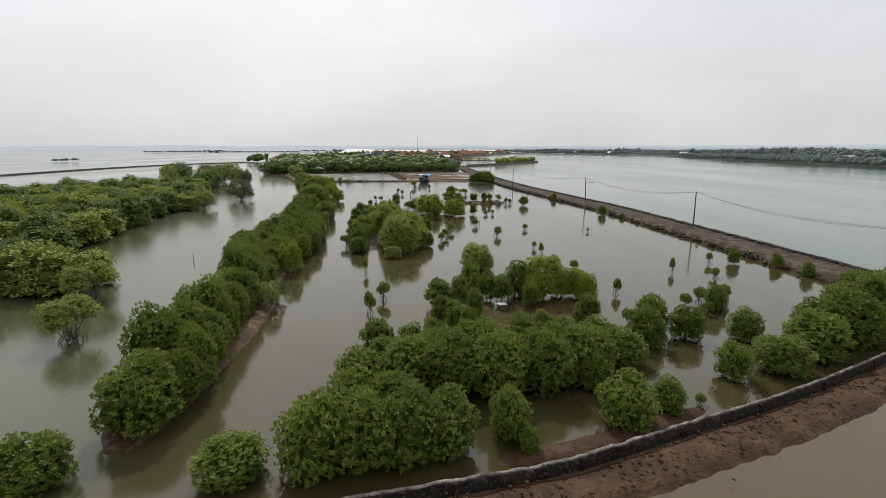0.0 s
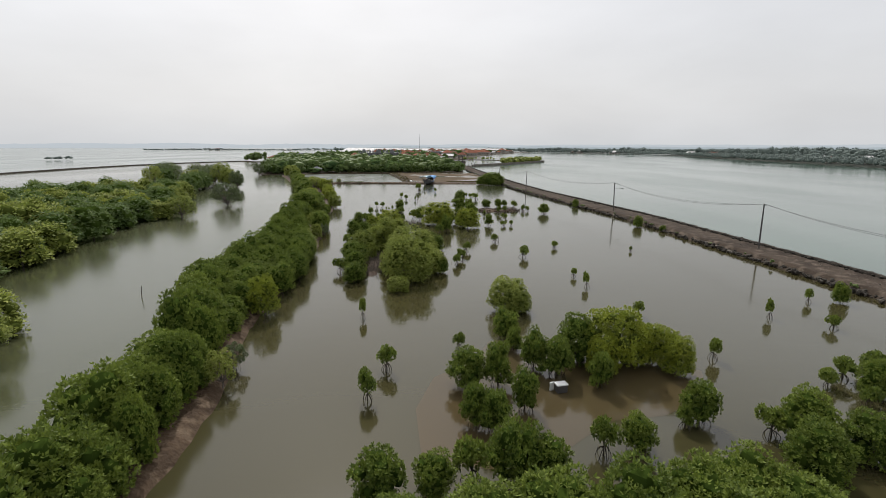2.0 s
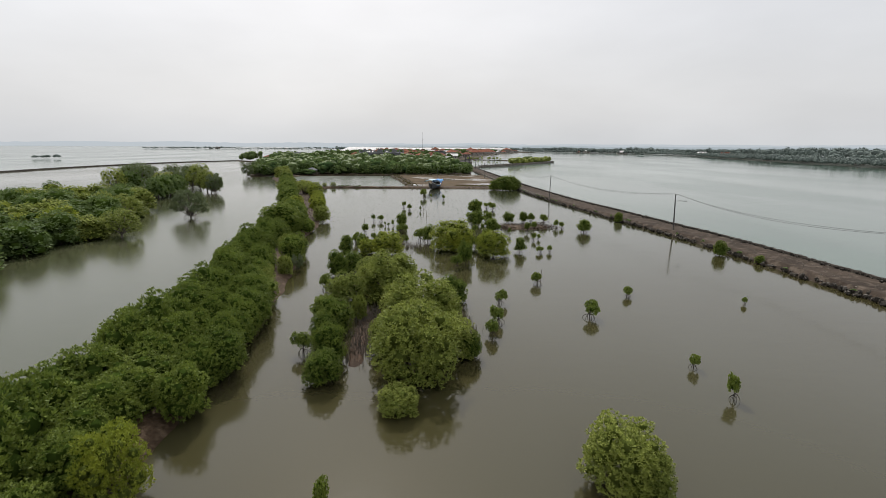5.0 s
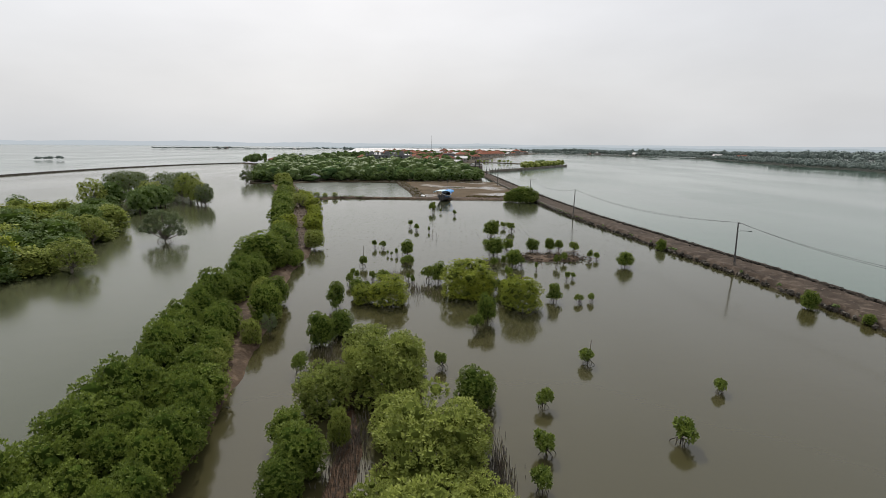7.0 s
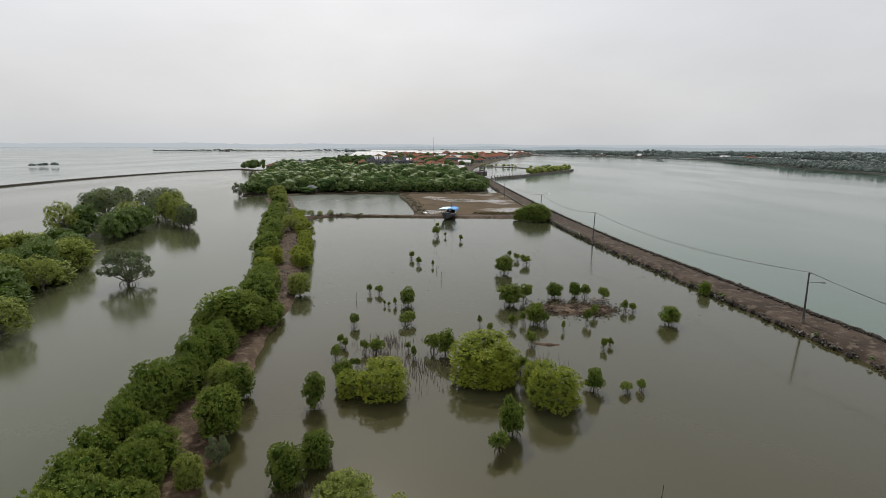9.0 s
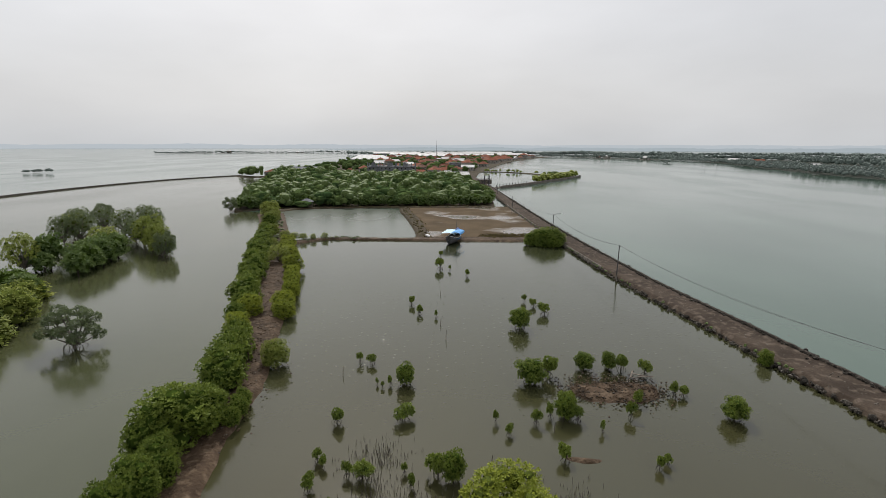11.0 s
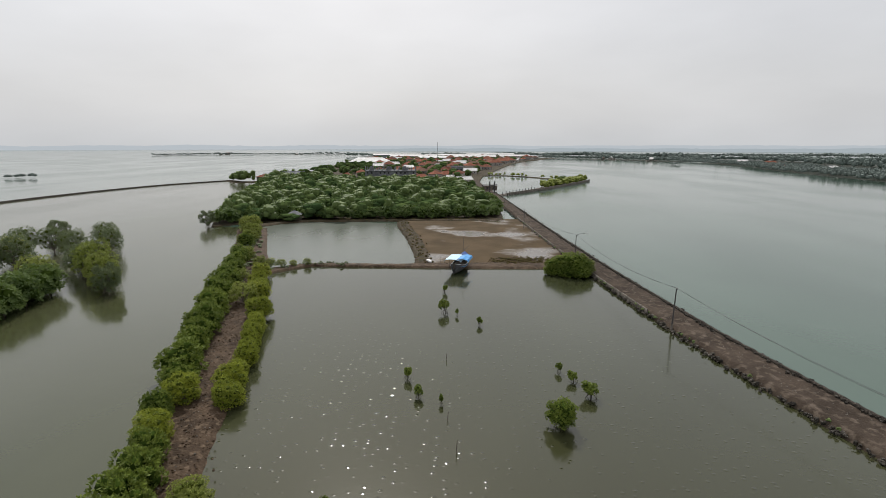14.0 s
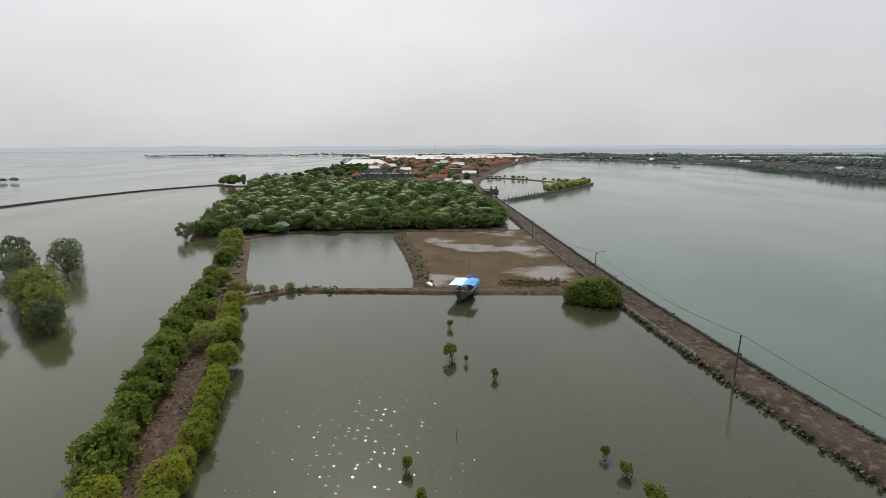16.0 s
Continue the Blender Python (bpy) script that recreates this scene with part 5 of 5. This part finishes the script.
# ---- fishing boat drawn up on the mud ----
BOAT = pose(-8.4, 214.2, 0.25, 0, 0, -14) @ Matrix.Scale(1.2, 4)
boat = tagged(new("fishing_boat"), "dark wooden fishing boat under blue tarpaulins, beached on mud", "boat")
boat.matrix_basis = BOAT
sec, LNG = [], 9.0
for i in range(15):
    s = i / 14
    y = -LNG / 2 + LNG * s
    half = 1.45 * (1 - abs(2 * s - 0.95) ** 2.6) ** 0.8 if abs(2 * s - 0.95) < 1 else 0.03
    half = max(half, 0.06)
    sheer = 1.05 + 0.9 * (2 * s - 1) ** 2 + (0.45 * s ** 4)
    keel = -0.15 + 0.7 * max(0, s - 0.8) ** 2 * 25 * 0.6 + 0.5 * max(0, 0.12 - s) * 4
    ring = []
    for k in range(9):
        g = k / 8 * math.pi
        ring.append((-half * math.cos(g) * (0.9 + 0.1 * abs(math.cos(g))), y, sheer - (sheer - keel) * math.sin(g) ** 0.7))
    sec.append(ring)
hv = [p for r in sec for p in r]
hq = [(i * 9 + k, i * 9 + k + 1, (i + 1) * 9 + k + 1, (i + 1) * 9 + k) for i in range(14) for k in range(8)]
hull = obj("hull", quads("hull", hv, hq, True), HULL, boat)
md = hull.modifiers.new("planks", "SOLIDIFY")
md.thickness, md.offset = 0.07, 1.0
for sg in (-1, 1):
    rail = [(sg * abs(r[0][0]) * 1.02, r[0][1], r[0][2] + 0.04) for r in sec]
    obj("gunwale", quads("gunwale", *tube(rail, [0.06] * 15, 6), True), WHITE_PAINT, boat, "pale painted gunwale")
    strake = [(sg * (abs(r[0][0]) + 0.03), r[0][1], r[0][2] - 0.32) for r in sec[2:12]]
    obj("strake", quads("strake", *tube(strake, [0.05] * 10, 5), True), BLUE_TARP, boat, "blue painted strake")
bm = bmesh.new()
dv = [(bm.verts.new((-abs(r[0][0]) * 0.95, r[0][1], 0.85)), bm.verts.new((abs(r[0][0]) * 0.95, r[0][1], 0.85))) for r in sec[1:13]]
for (a0, a1), (b0, b1) in zip(dv[:-1], dv[1:]):
    bm.faces.new((a0, a1, b1, b0))
part("deck", bm, WOOD, boat)


def tarp(name, x0, x1, y0, y1, z, ridge, mat, label, drop=0.35):
    """A tarpaulin over a ridge pole, sagging between its supports and hanging over at the sides."""
    bm = bmesh.new()
    g = {}
    for i in range(15):
        for j in range(15):
            u, w = i / 14, j / 14
            s = abs(2 * u - 1)
            zz = z + ridge * (1 - s) + 0.07 * noise.noise((u * 5, w * 5, z)) - 0.10 * math.sin(w * math.pi * 3) ** 2 * (0.4 + s)
            if s > 0.85:
                zz -= drop * (s - 0.85) / 0.15
            g[i, j] = bm.verts.new((x0 + (x1 - x0) * u, y0 + (y1 - y0) * w, zz))
    for i in range(14):
        for j in range(14):
            bm.faces.new((g[i, j], g[i + 1, j], g[i + 1, j + 1], g[i, j + 1]))
    ob = part(name, bm, mat, boat, label)
    m2 = ob.modifiers.new("cloth", "SOLIDIFY")
    m2.thickness = 0.02
    return ob


tarp("canopy", -2.4, 1.0, -3.6, 1.3, 2.45, 0.15, PALE_TARP, "pale blue tarpaulin roof")
tarp("canopy_flap", 0.0, 2.4, -3.3, 1.1, 2.55, 0.18, BLUE_TARP, "bright blue tarpaulin roof")
tarp("bow_cover", -1.2, 1.2, 1.5, 4.1, 1.75, 0.95, NAVY_TARP, "dark blue tarpaulin tent over the bow")
for x, y in ((-1.25, -3.2), (1.25, -3.2), (-1.35, 0.9), (1.35, 0.9)):
    obj("post", quads("post", *shaft(x, y, 0.8, 1.72, 0.045, 0.045), True), WOOD, boat)
obj("mast", quads("mast", *shaft(0.2, 1.4, 0.8, 5.4, 0.06, 0.03, (0.2, 0.1)), True), POLE_DARK, boat)
obj("boom", quads("boom", *tube([(0.2, 1.4, 3.2), (1.4, 2.8, 4.4)], [0.035, 0.025], 6), True), POLE_DARK, boat)
box_mesh("engine_box", 0, -2.2, 1.15, 1.2, 1.3, 0.6, WOOD, boat, "", 0, 0.04)
box_mesh("rudder", 0, -4.65, 0.5, 0.08, 0.5, 1.0, HULL, boat, "", 0, 0.02)
for x, y, h in ((-13.2, 218.5, 2.2), (5.2, 226.0, 1.4)):
    root = tagged(new("stake"), "thin weathered stake in the mud near a boat", "stake", "stakes in the water")
    obj("stick", quads("stick", *shaft(x, y, 0.0, h, 0.05, 0.03), True), WOOD, root)
canoe = tagged(new("dinghy"), "small pale upturned dinghy on a dike", "boat")
dv, dq = ball(4)
obj("hull", quads("hull", np.array([(x * 0.5, y * 1.7 * (1 - 0.15 * x * x), max(z, -0.2) * 0.4) for x, y, z in dv]), dq, True), WHITE_PAINT, canoe)
canoe.matrix_basis = pose(-16.2, 219.5, 0.72, 0, 0, 25)


# ---- hut at the edge of the wood ----
def house_model(name, w, d, h, rise, wall_mat, roof_mat, label, hip=True, windows=3, over=0.6, category="house"):
    """A house with four walls, a tiled roof with eaves, a door and windows set into the walls."""
    root = tagged(new(name), label, category)
    bm = bmesh.new()
    box_at(bm, 0, 0, h / 2, w, d, h)
    part("wall", bm, wall_mat, root)
    a, b = w / 2 + over, d / 2 + over
    e = (a - b) if hip and a > b else (a if not hip else 0.15)
    bm = bmesh.new()
    c = [bm.verts.new(p) for p in ((-a, -b, h - 0.05), (a, -b, h - 0.05), (a, b, h - 0.05), (-a, b, h - 0.05), (-e, 0, h + rise), (e, 0, h + rise))]
    for f in ((0, 1, 5, 4), (2, 3, 4, 5), (1, 2, 5), (3, 0, 4), (3, 2, 1, 0)):
        bm.faces.new([c[i] for i in f])
    roof = part("roof", bm, roof_mat, root)
    m2 = roof.modifiers.new("tiles", "SOLIDIFY")
    m2.thickness = 0.16
    bm = bmesh.new()
    box_at(bm, 0, 0, h + rise + 0.08, max(0.4, 2 * e), 0.3, 0.2)
    part("ridge", bm, roof_mat, root)
    box_mesh("door", w * 0.12, -d / 2 - 0.02, 1.05, 1.0, 0.10, 2.1, WOOD, root)
    for k in range(windows):
        x = -w / 2 + w * (k + 0.5) / windows
        if abs(x - w * 0.12) > 0.9:
            win = box_mesh("window", x, -d / 2 - 0.02, h * 0.55, 1.1, 0.12, 1.1, BLACK, root)
            box_mesh("sill", x, -d / 2 - 0.06, h * 0.55 - 0.62, 1.3, 0.2, 0.1, CONCRETE, win)
    return root


hut = house_model("hut", 5.0, 4.0, 2.4, 1.2, WOOD, GREY_BLOCK, "small grey wooden hut at the edge of a mangrove wood", True, 2, 0.6, "hut")
hut.matrix_basis = pose(-74.5, 288.5, 0.4, 0, 0, 10)
hut2 = house_model("shed", 16, 9, 4.0, 0.9, GREY_BLOCK, GREY_BLOCK, "grey flat-roofed shed on a low bank by the bay", False, 4, 0.4, "shed")
hut2.matrix_basis = pose(-150, 505, 0.5, 0, 0, 6) @ Matrix.Diagonal((1.1, 1.0, 1.6, 1))
hut3 = house_model("cottage", 9, 7, 3.0, 1.8, PLASTER, ROOF_RED, "low red-roofed cottage on a bank by the bay", True, 2, 0.6)
hut3.matrix_basis = pose(-172, 499, 0.5, 0, 0, -20) @ Matrix.Scale(1.25, 4)
wood_mass("bank_trees", [(-192, 494, 5.5, 9.5), (-186, 491, 5.5, 10.5), (-198, 498, 5.0, 8.0), (-180, 493, 3.0, 10.5), (-202, 503, 3.5, 6), (-189, 499, 5, 9), (-195, 503, 4, 7)], LEAF_FAR, "cluster of trees on a low bank by the bay", 44)

# ---- village ----
kinds = [house_model("house", 10, 8, 3.4, 2.8, PLASTER, ROOF_RED, "pale village house with an orange-red tiled roof"),
         house_model("house", 13, 9, 3.6, 3.2, PLASTER, ROOF_RED, "long village house with an orange-red tiled roof"),
         house_model("house", 9, 9, 5.8, 2.8, PLASTER, ROOF_RED, "two-storey village house with a red tiled roof"),
         house_model("house", 12, 8, 3.4, 2.2, PLASTER, ROOF_WHITE, "village house with a pale sheet roof", False),
         house_model("house", 11, 8, 3.6, 2.4, PLASTER, ROOF_BROWN, "village house with a weathered brown tiled roof")]
fixed = [(-27, 474, 0, 14), (-40, 492, 1, -8), (-30, 512, 2, 30), (-14, 500, 3, 5), (-48, 520, 4, 12), (-10, 525, 2, -15), (-22, 545, 1, 20), (-108, 520, 0, 10), (-98, 535, 2, 15), (-6, 480, 3, 20)]
town_rng = np.random.default_rng(91)
spots = [(x, y, (0, 1, 4, 2, 1, 4, 3, 4, 0, 3)[int(town_rng.integers(10))], town_rng.uniform(-35, 35)) for x, y, r, h in
         scatter([(4, 545), (14, 620), (36, 740), (68, 900), (112, 1050), (180, 1225), (60, 1320), (-120, 1230), (-205, 1100), (-170, 900), (-120, 760), (-95, 600)], 27, 1, 1, 92)]
for i, (x, y, k, g) in enumerate(fixed + spots):
    s = 1.0 if i < len(fixed) else town_rng.uniform(0.9, 1.5)
    m = pose(x, y, 0.4, 0, 0, g) @ Matrix.Scale(s, 4)
    if i < 5:
        kinds[i].matrix_basis = pose(*fixed[i][:2], 0.4, 0, 0, fixed[i][3])
    else:
        copy_thing(kinds[k], m)
for ob in list(scene.collection.objects):
    if ob.name.split(".")[0] == "house":
        tagged(ob, group="village houses")
wood_mass("village_trees", scatter([(-8, 480), (5, 560), (28, 740), (60, 900), (110, 1060), (170, 1230), (60, 1300), (-130, 1250), (-200, 1050), (-185, 760), (-170, 545), (-90, 520)], 25, 6.0, 8.0, 93, 0.4),
          LEAF_WOOD, "trees between village houses", 45)

# unfinished grey concrete building
hall = tagged(new("unfinished_building"), "large unfinished grey concrete building with open window holes", "building")
hall.matrix_basis = pose(-69, 520, 0.4, 0, 0, 4) @ Matrix.Scale(1.12, 4)
# solid box behind the openings; the rooms' shade is its near-black colour
bm = bmesh.new()
box_at(bm, 0, 1.0, 3.6, 36, 11, 7.2)
part("core", bm, BLACK, hall, "solid near-black box in place of the unlit interior")
for lv in range(3):
    box_mesh("floor_slab", 0, 0, 0.2 + 3.6 * lv, 39, 15, 0.4, GREY_BLOCK, hall)
for k in range(13):
    x = -19 + 38 * k / 12
    box_mesh("column", x, -6.6, 4.9, 0.7, 0.7, 9.8 if k % 3 else 11.4, GREY_BLOCK, hall)
    box_mesh("column", x, 6.6, 4.9, 0.7, 0.7, 9.8, GREY_BLOCK, hall)
    if k < 12:
        for lv in range(3):
            z = 0.4 + 3.6 * lv
            if lv == 2 and k % 4 != 1:
                continue
            if (k + lv) % 4 == 3:
                box_mesh("wall_panel", x + 1.58, -6.5, z + 1.6, 2.3, 0.3, 3.2, GREY_BLOCK, hall)
            else:
                box_mesh("wall_panel", x + 1.58, -6.5, z + 0.55, 2.3, 0.3, 1.1, GREY_BLOCK, hall)
                box_mesh("lintel", x + 1.58, -6.5, z + 2.8, 2.3, 0.3, 0.8, GREY_BLOCK, hall)
                for sg in (-1, 1):
                    box_mesh("jamb", x + 1.58 + sg * 0.83, -6.5, z + 1.75, 0.64, 0.3, 1.3, GREY_BLOCK, hall)
for sg in (-1, 1):
    box_mesh("end_wall", sg * 19.2, 0, 3.8, 0.4, 13, 7.6, GREY_BLOCK, hall)
tower = tagged(new("unfinished_house"), "smaller grey unfinished block building in a village", "building")
tower.matrix_basis = pose(-12, 585, 0.4, 0, 0, 8)
bm = bmesh.new()
box_at(bm, 0, 0, 4.5, 11, 9, 9)
part("core", bm, GREY_BLOCK, tower)
for k in range(3):
    for lv in range(2):
        box_mesh("window", -3.4 + 3.4 * k, -4.52, 2.2 + 3.6 * lv, 1.5, 0.15, 1.8, BLACK, tower)
box_mesh("roof_slab", 0, 0, 9.2, 12.4, 10.4, 0.4, GREY_BLOCK, tower)

# open market hall with a pale hipped roof
market = tagged(new("market_hall"), "open-sided hall with a wide pale hipped roof", "hall")
market.matrix_basis = pose(-140, 800, 0.4, 0, 0, 4)
bm = bmesh.new()
c = [bm.verts.new(p) for p in ((-30, -13, 7), (30, -13, 7), (30, 13, 7), (-30, 13, 7), (-18, 0, 13), (18, 0, 13))]
for f in ((0, 1, 5, 4), (2, 3, 4, 5), (1, 2, 5), (3, 0, 4), (3, 2, 1, 0)):
    bm.faces.new([c[i] for i in f])
part("roof", bm, ROOF_WHITE, market)
for k in range(8):
    for sg in (-1, 1):
        box_mesh("column", -27 + 54 * k / 7, sg * 11.5, 3.5, 0.8, 0.8, 7.2, GREY_BLOCK, market)
for k, (x, y, w) in enumerate(((-60, 1040, 60), (20, 1120, 90), (-110, 1180, 110), (110, 1190, 70), (-20, 1290, 150), (-170, 1330, 120), (70, 1400, 130))):
    shed = house_model("long_shed", w, 16, 5, 2.2, GREY_BLOCK, ROOF_WHITE, "long low shed with a pale sheet roof", False, 5, 0.5, "shed")
    shed.matrix_basis = pose(x, y, 0.4, 0, 0, 3 * k - 5) @ Matrix.Diagonal((1, 1.6, 1.5, 1))
    tagged(shed, group="long sheds")
mast = tagged(new("radio_mast"), "thin dark radio mast above a village", "mast")
obj("shaft", quads("shaft", *shaft(-40, 760, 0.4, 34, 0.35, 0.12), True), POLE_DARK, mast)

# gateway, rail and bushes where the spit leaves the road
gate = tagged(new("gateway"), "dark timber gateway beside a road", "gate")
for x, y in ((9.6, 398), (12.6, 399)):
    box_mesh("post", x, y, 4.0, 0.8, 0.8, 8.0, POLE_DARK, gate, "", 0, 0.05)
box_mesh("beam", 11.1, 398.5, 5.6, 3.8, 0.5, 0.5, POLE_DARK, gate, "", 18, 0.03)
shelter = house_model("shelter", 9, 4, 3.0, 0.6, WOOD, POLE_DARK, "low dark roadside shelter", False, 2, 0.4, "shelter")
shelter.matrix_basis = pose(11, 420, 0.6, 0, 0, 12)
for k in range(11):
    s = k / 10
    x, y = 17 + 24 * s, 390 + 34 * s
    post = tagged(new("mooring_post"), "dark mooring post on a walled spit", "post", "mooring posts")
    box_mesh("post", x, y, 1.5, 0.35, 0.35, 2.0 + 0.5 * (k % 2), POLE_DARK, post, "", 20, 0.03)
spit = scatter([(44, 434), (52, 437), (76, 474), (99, 510), (94, 514), (70, 482)], 3.8, 3.0, 5.0, 95) + scatter([(2, 573), (30, 586), (58, 562), (80, 528), (80, 533), (58, 569), (30, 592)], 5, 2.2, 3.0, 96)
wood_mass("spit_bushes", spit, LEAF_OLIVE, "green bushes on a walled spit", 46, 0.6)
plant("wood_tree", [(72, 482, 3.6, 6.0), (67, 472, 3.2, 5.5)], 0.6)
wall_strip("wall_spit", [(20, 391.5), (35, 411), (52, 435), (78, 474), (101, 513)], 0.6, -0.2, 1.7, CONCRETE, 2.0, 0.08, None, "pale concrete wall along a spit")


# models of which no tree was planted
for kind in MODELS.values():
    for ob, g in kind:
        if "spare" in ob:
            for piece in list(ob.children_recursive) + [ob]:
                bpy.data.objects.remove(piece)


# ---- far shores ----
def shore(name, pts, gap, r, h, mat, label, seed, wide=18.0, rows=3):
    """A far strip of low land with trees on it, reaching inland from its waterline."""
    rng = np.random.default_rng(seed)
    c = spline(pts, gap)
    n = sides_of(c)
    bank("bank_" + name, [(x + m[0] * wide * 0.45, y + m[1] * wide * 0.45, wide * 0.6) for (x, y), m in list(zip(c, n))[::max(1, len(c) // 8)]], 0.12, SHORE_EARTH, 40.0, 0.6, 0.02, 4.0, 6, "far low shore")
    out = []
    for i in range(len(c)):
        k = max(0.5, 0.95 + 0.6 * noise.noise((c[i, 0] * 0.009, c[i, 1] * 0.009, seed)))
        for row in range(rows):
            o = wide * (row + rng.uniform(0.0, 1.0)) / rows - min(9.0, wide * 0.15)
            out.append((c[i, 0] + n[i, 0] * o + rng.normal() * gap * 0.3, c[i, 1] + n[i, 1] * o, r * rng.uniform(0.6, 1.3), h * k * rng.uniform(0.75, 1.25)))
    wood_mass("trees_" + name, out, mat, label, seed, 0.1, 1, 12, 0.6, 0.8)


shore("right_shore", [(322, 330), (332, 400), (335, 440), (347, 500), (350, 560), (366, 620), (372, 700), (400, 790), (420, 880), (400, 1010)], 3.5, 2.8, 7.5, LEAF_HAZE, "far belt of dark trees along the shore", 51, 70.0, 8)
shore("bay_shore", [(395, 1010), (330, 1130), (250, 1240), (190, 1260)], 7, 5, 10.0, LEAF_HAZE, "far trees along the shore of the bay", 52, 90.0, 5)
shore("sea_islet", [(-425, 528), (-420, 535), (-413, 540)], 5, 5, 5, LEAF_HAZE, "tiny islet with bushes out in the bay", 57, 3)
shore("bay_islet", [(322, 872), (327, 878), (333, 884)], 5, 4, 5, LEAF_HAZE, "tiny wooded islet before a far shore", 58, 4)
shore("far_strip", [(-1010, 1640), (-860, 1750), (-700, 1820), (-540, 1870), (-380, 1900)], 13, 8, 6.5, LEAF_HAZE, "thin far strip of trees across the bay", 59, 60.0, 3)
shore("inland_belt", [(470, 560), (500, 760), (560, 980), (480, 1240), (330, 1480), (80, 1560)], 9, 8, 11, LEAF_HAZE, "far belt of trees inland of the shore", 60, 120.0, 5)
shore("pond_belt", [(-330, 1500), (-60, 1560), (300, 1650), (800, 1500), (1200, 1300), (1500, 1050)], 10, 10, 9.5, LEAF_HAZE, "far belt of trees between ponds", 61, 60.0, 3)
far_rng = np.random.default_rng(97)
for k in range(16):
    px, py = ((352, 470), (362, 590), (392, 730), (430, 880), (360, 1100), (300, 1190), (-860, 1752), (-620, 1845))[k % 8]
    cabin = house_model("shore_house", 9, 7, 3.4, 1.6, PLASTER, (ROOF_WHITE, ROOF_WHITE, ROOF_RED)[k % 3], "small pale house among trees on a far shore", False, 2, 0.5)
    cabin.matrix_basis = pose(px + far_rng.uniform(6, 50), py + far_rng.uniform(-45, 45), 0.3, 0, 0, far_rng.uniform(-60, 60)) @ Matrix.Scale(far_rng.uniform(0.9, 1.5), 4)
    tagged(cabin, group="far shore houses")
for x, y, h in ((255, 610, 7), (262, 618, 6), (268, 606, 7), (300, 520, 5), (240, 800, 6), (246, 812, 6)):
    root = tagged(new("net_pole"), "thin bamboo pole standing in open water", "pole", "net poles in the bay")
    obj("stick", quads("stick", *shaft(x, y, -0.5, h, 0.14, 0.09, (0.3, 0.1), 5), True), POLE_DARK, root)


# hazy coasts before the horizon
def coast(name, colour, radius, g0, g1, height, seed, label):
    """A plain glowing silhouette of far land, with the haze put into its colour."""
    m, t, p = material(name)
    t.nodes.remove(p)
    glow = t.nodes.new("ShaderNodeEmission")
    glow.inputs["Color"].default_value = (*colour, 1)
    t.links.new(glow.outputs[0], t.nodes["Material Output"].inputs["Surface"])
    bm = bmesh.new()
    prev = None
    for i in range(481):
        g = radians(g0 + (g1 - g0) * i / 480)
        ends = min(1.0, i / 60, (480 - i) / 60)
        x, y = radius * math.cos(g), 100 + radius * math.sin(g)
        hgt = height * ends * (1 + 0.4 * noise.noise((i * 0.05, seed, 0)) + 0.16 * noise.noise((i * 0.45, seed, 1)))
        cur = (bm.verts.new((x, y, -1)), bm.verts.new((x, y, max(0.5, hgt))))
        if prev:
            bm.faces.new((prev[0], cur[0], cur[1], prev[1]))
        prev = cur
    tagged(part("backdrop_" + name, bm, m, None), label, kind="structure")


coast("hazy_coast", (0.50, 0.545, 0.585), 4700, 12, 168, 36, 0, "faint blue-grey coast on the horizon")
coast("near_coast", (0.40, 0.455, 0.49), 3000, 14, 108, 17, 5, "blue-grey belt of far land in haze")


# ---- weeds on the dikes ----
weed_rng = np.random.default_rng(33)


def weeds(name, pts, n, spread, r, h, mat, label, ground):
    c = spline(pts, 0.5)
    out = []
    for k in range(n):
        x, y = c[int(weed_rng.integers(len(c)))][:2] + weed_rng.normal(size=2) * spread
        out.append((x, y, r * weed_rng.uniform(0.5, 1.5), h * weed_rng.uniform(0.5, 1.5)))
    wood_mass(name, out, mat, label, 70 + n, ground)


weeds("divider_weeds", [(-18, 219), (-18.5, 226), (-20.5, 238), (-24, 255), (-29, 275), (-31, 286)], 150, 1.1, 0.4, 0.4, LEAF_DRY, "low dry weeds on an earth dike", 0.5)
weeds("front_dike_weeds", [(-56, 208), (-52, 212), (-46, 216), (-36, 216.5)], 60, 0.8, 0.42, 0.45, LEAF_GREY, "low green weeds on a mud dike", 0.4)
weeds("mudflat_grass", [(1, 222), (6, 222.6), (13.5, 222.6)], 260, 1.5, 0.34, 0.28, LEAF_DRY, "low yellowish grass on a mudflat", 0.3)
weeds("mudflat_weeds", [(2, 219), (10, 219.5), (20, 219.5)], 70, 0.8, 0.3, 0.3, LEAF_DRY, "thin dry weeds at the edge of a mudflat", 0.4)
weeds("back_dike_weeds", [(-66, 287), (-50, 289), (-34, 290), (-20, 291), (5, 293)], 90, 0.8, 0.5, 0.45, LEAF_DRY, "weeds on a low dike by a wood", 0.4)
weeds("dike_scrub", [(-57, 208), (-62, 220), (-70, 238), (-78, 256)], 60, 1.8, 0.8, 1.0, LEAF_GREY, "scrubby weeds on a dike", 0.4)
weeds("causeway_weeds", beside(-3.1, 60, 290), 60, 0.15, 0.3, 0.4, LEAF_FAR, "small green weeds along a causeway", 0.5)


# ---- single stones along the road and the dikes, the nearest stretch ----
stones(beside(-3.15, 60, 232), 290, 0.22, 0.30, 0.34, road)
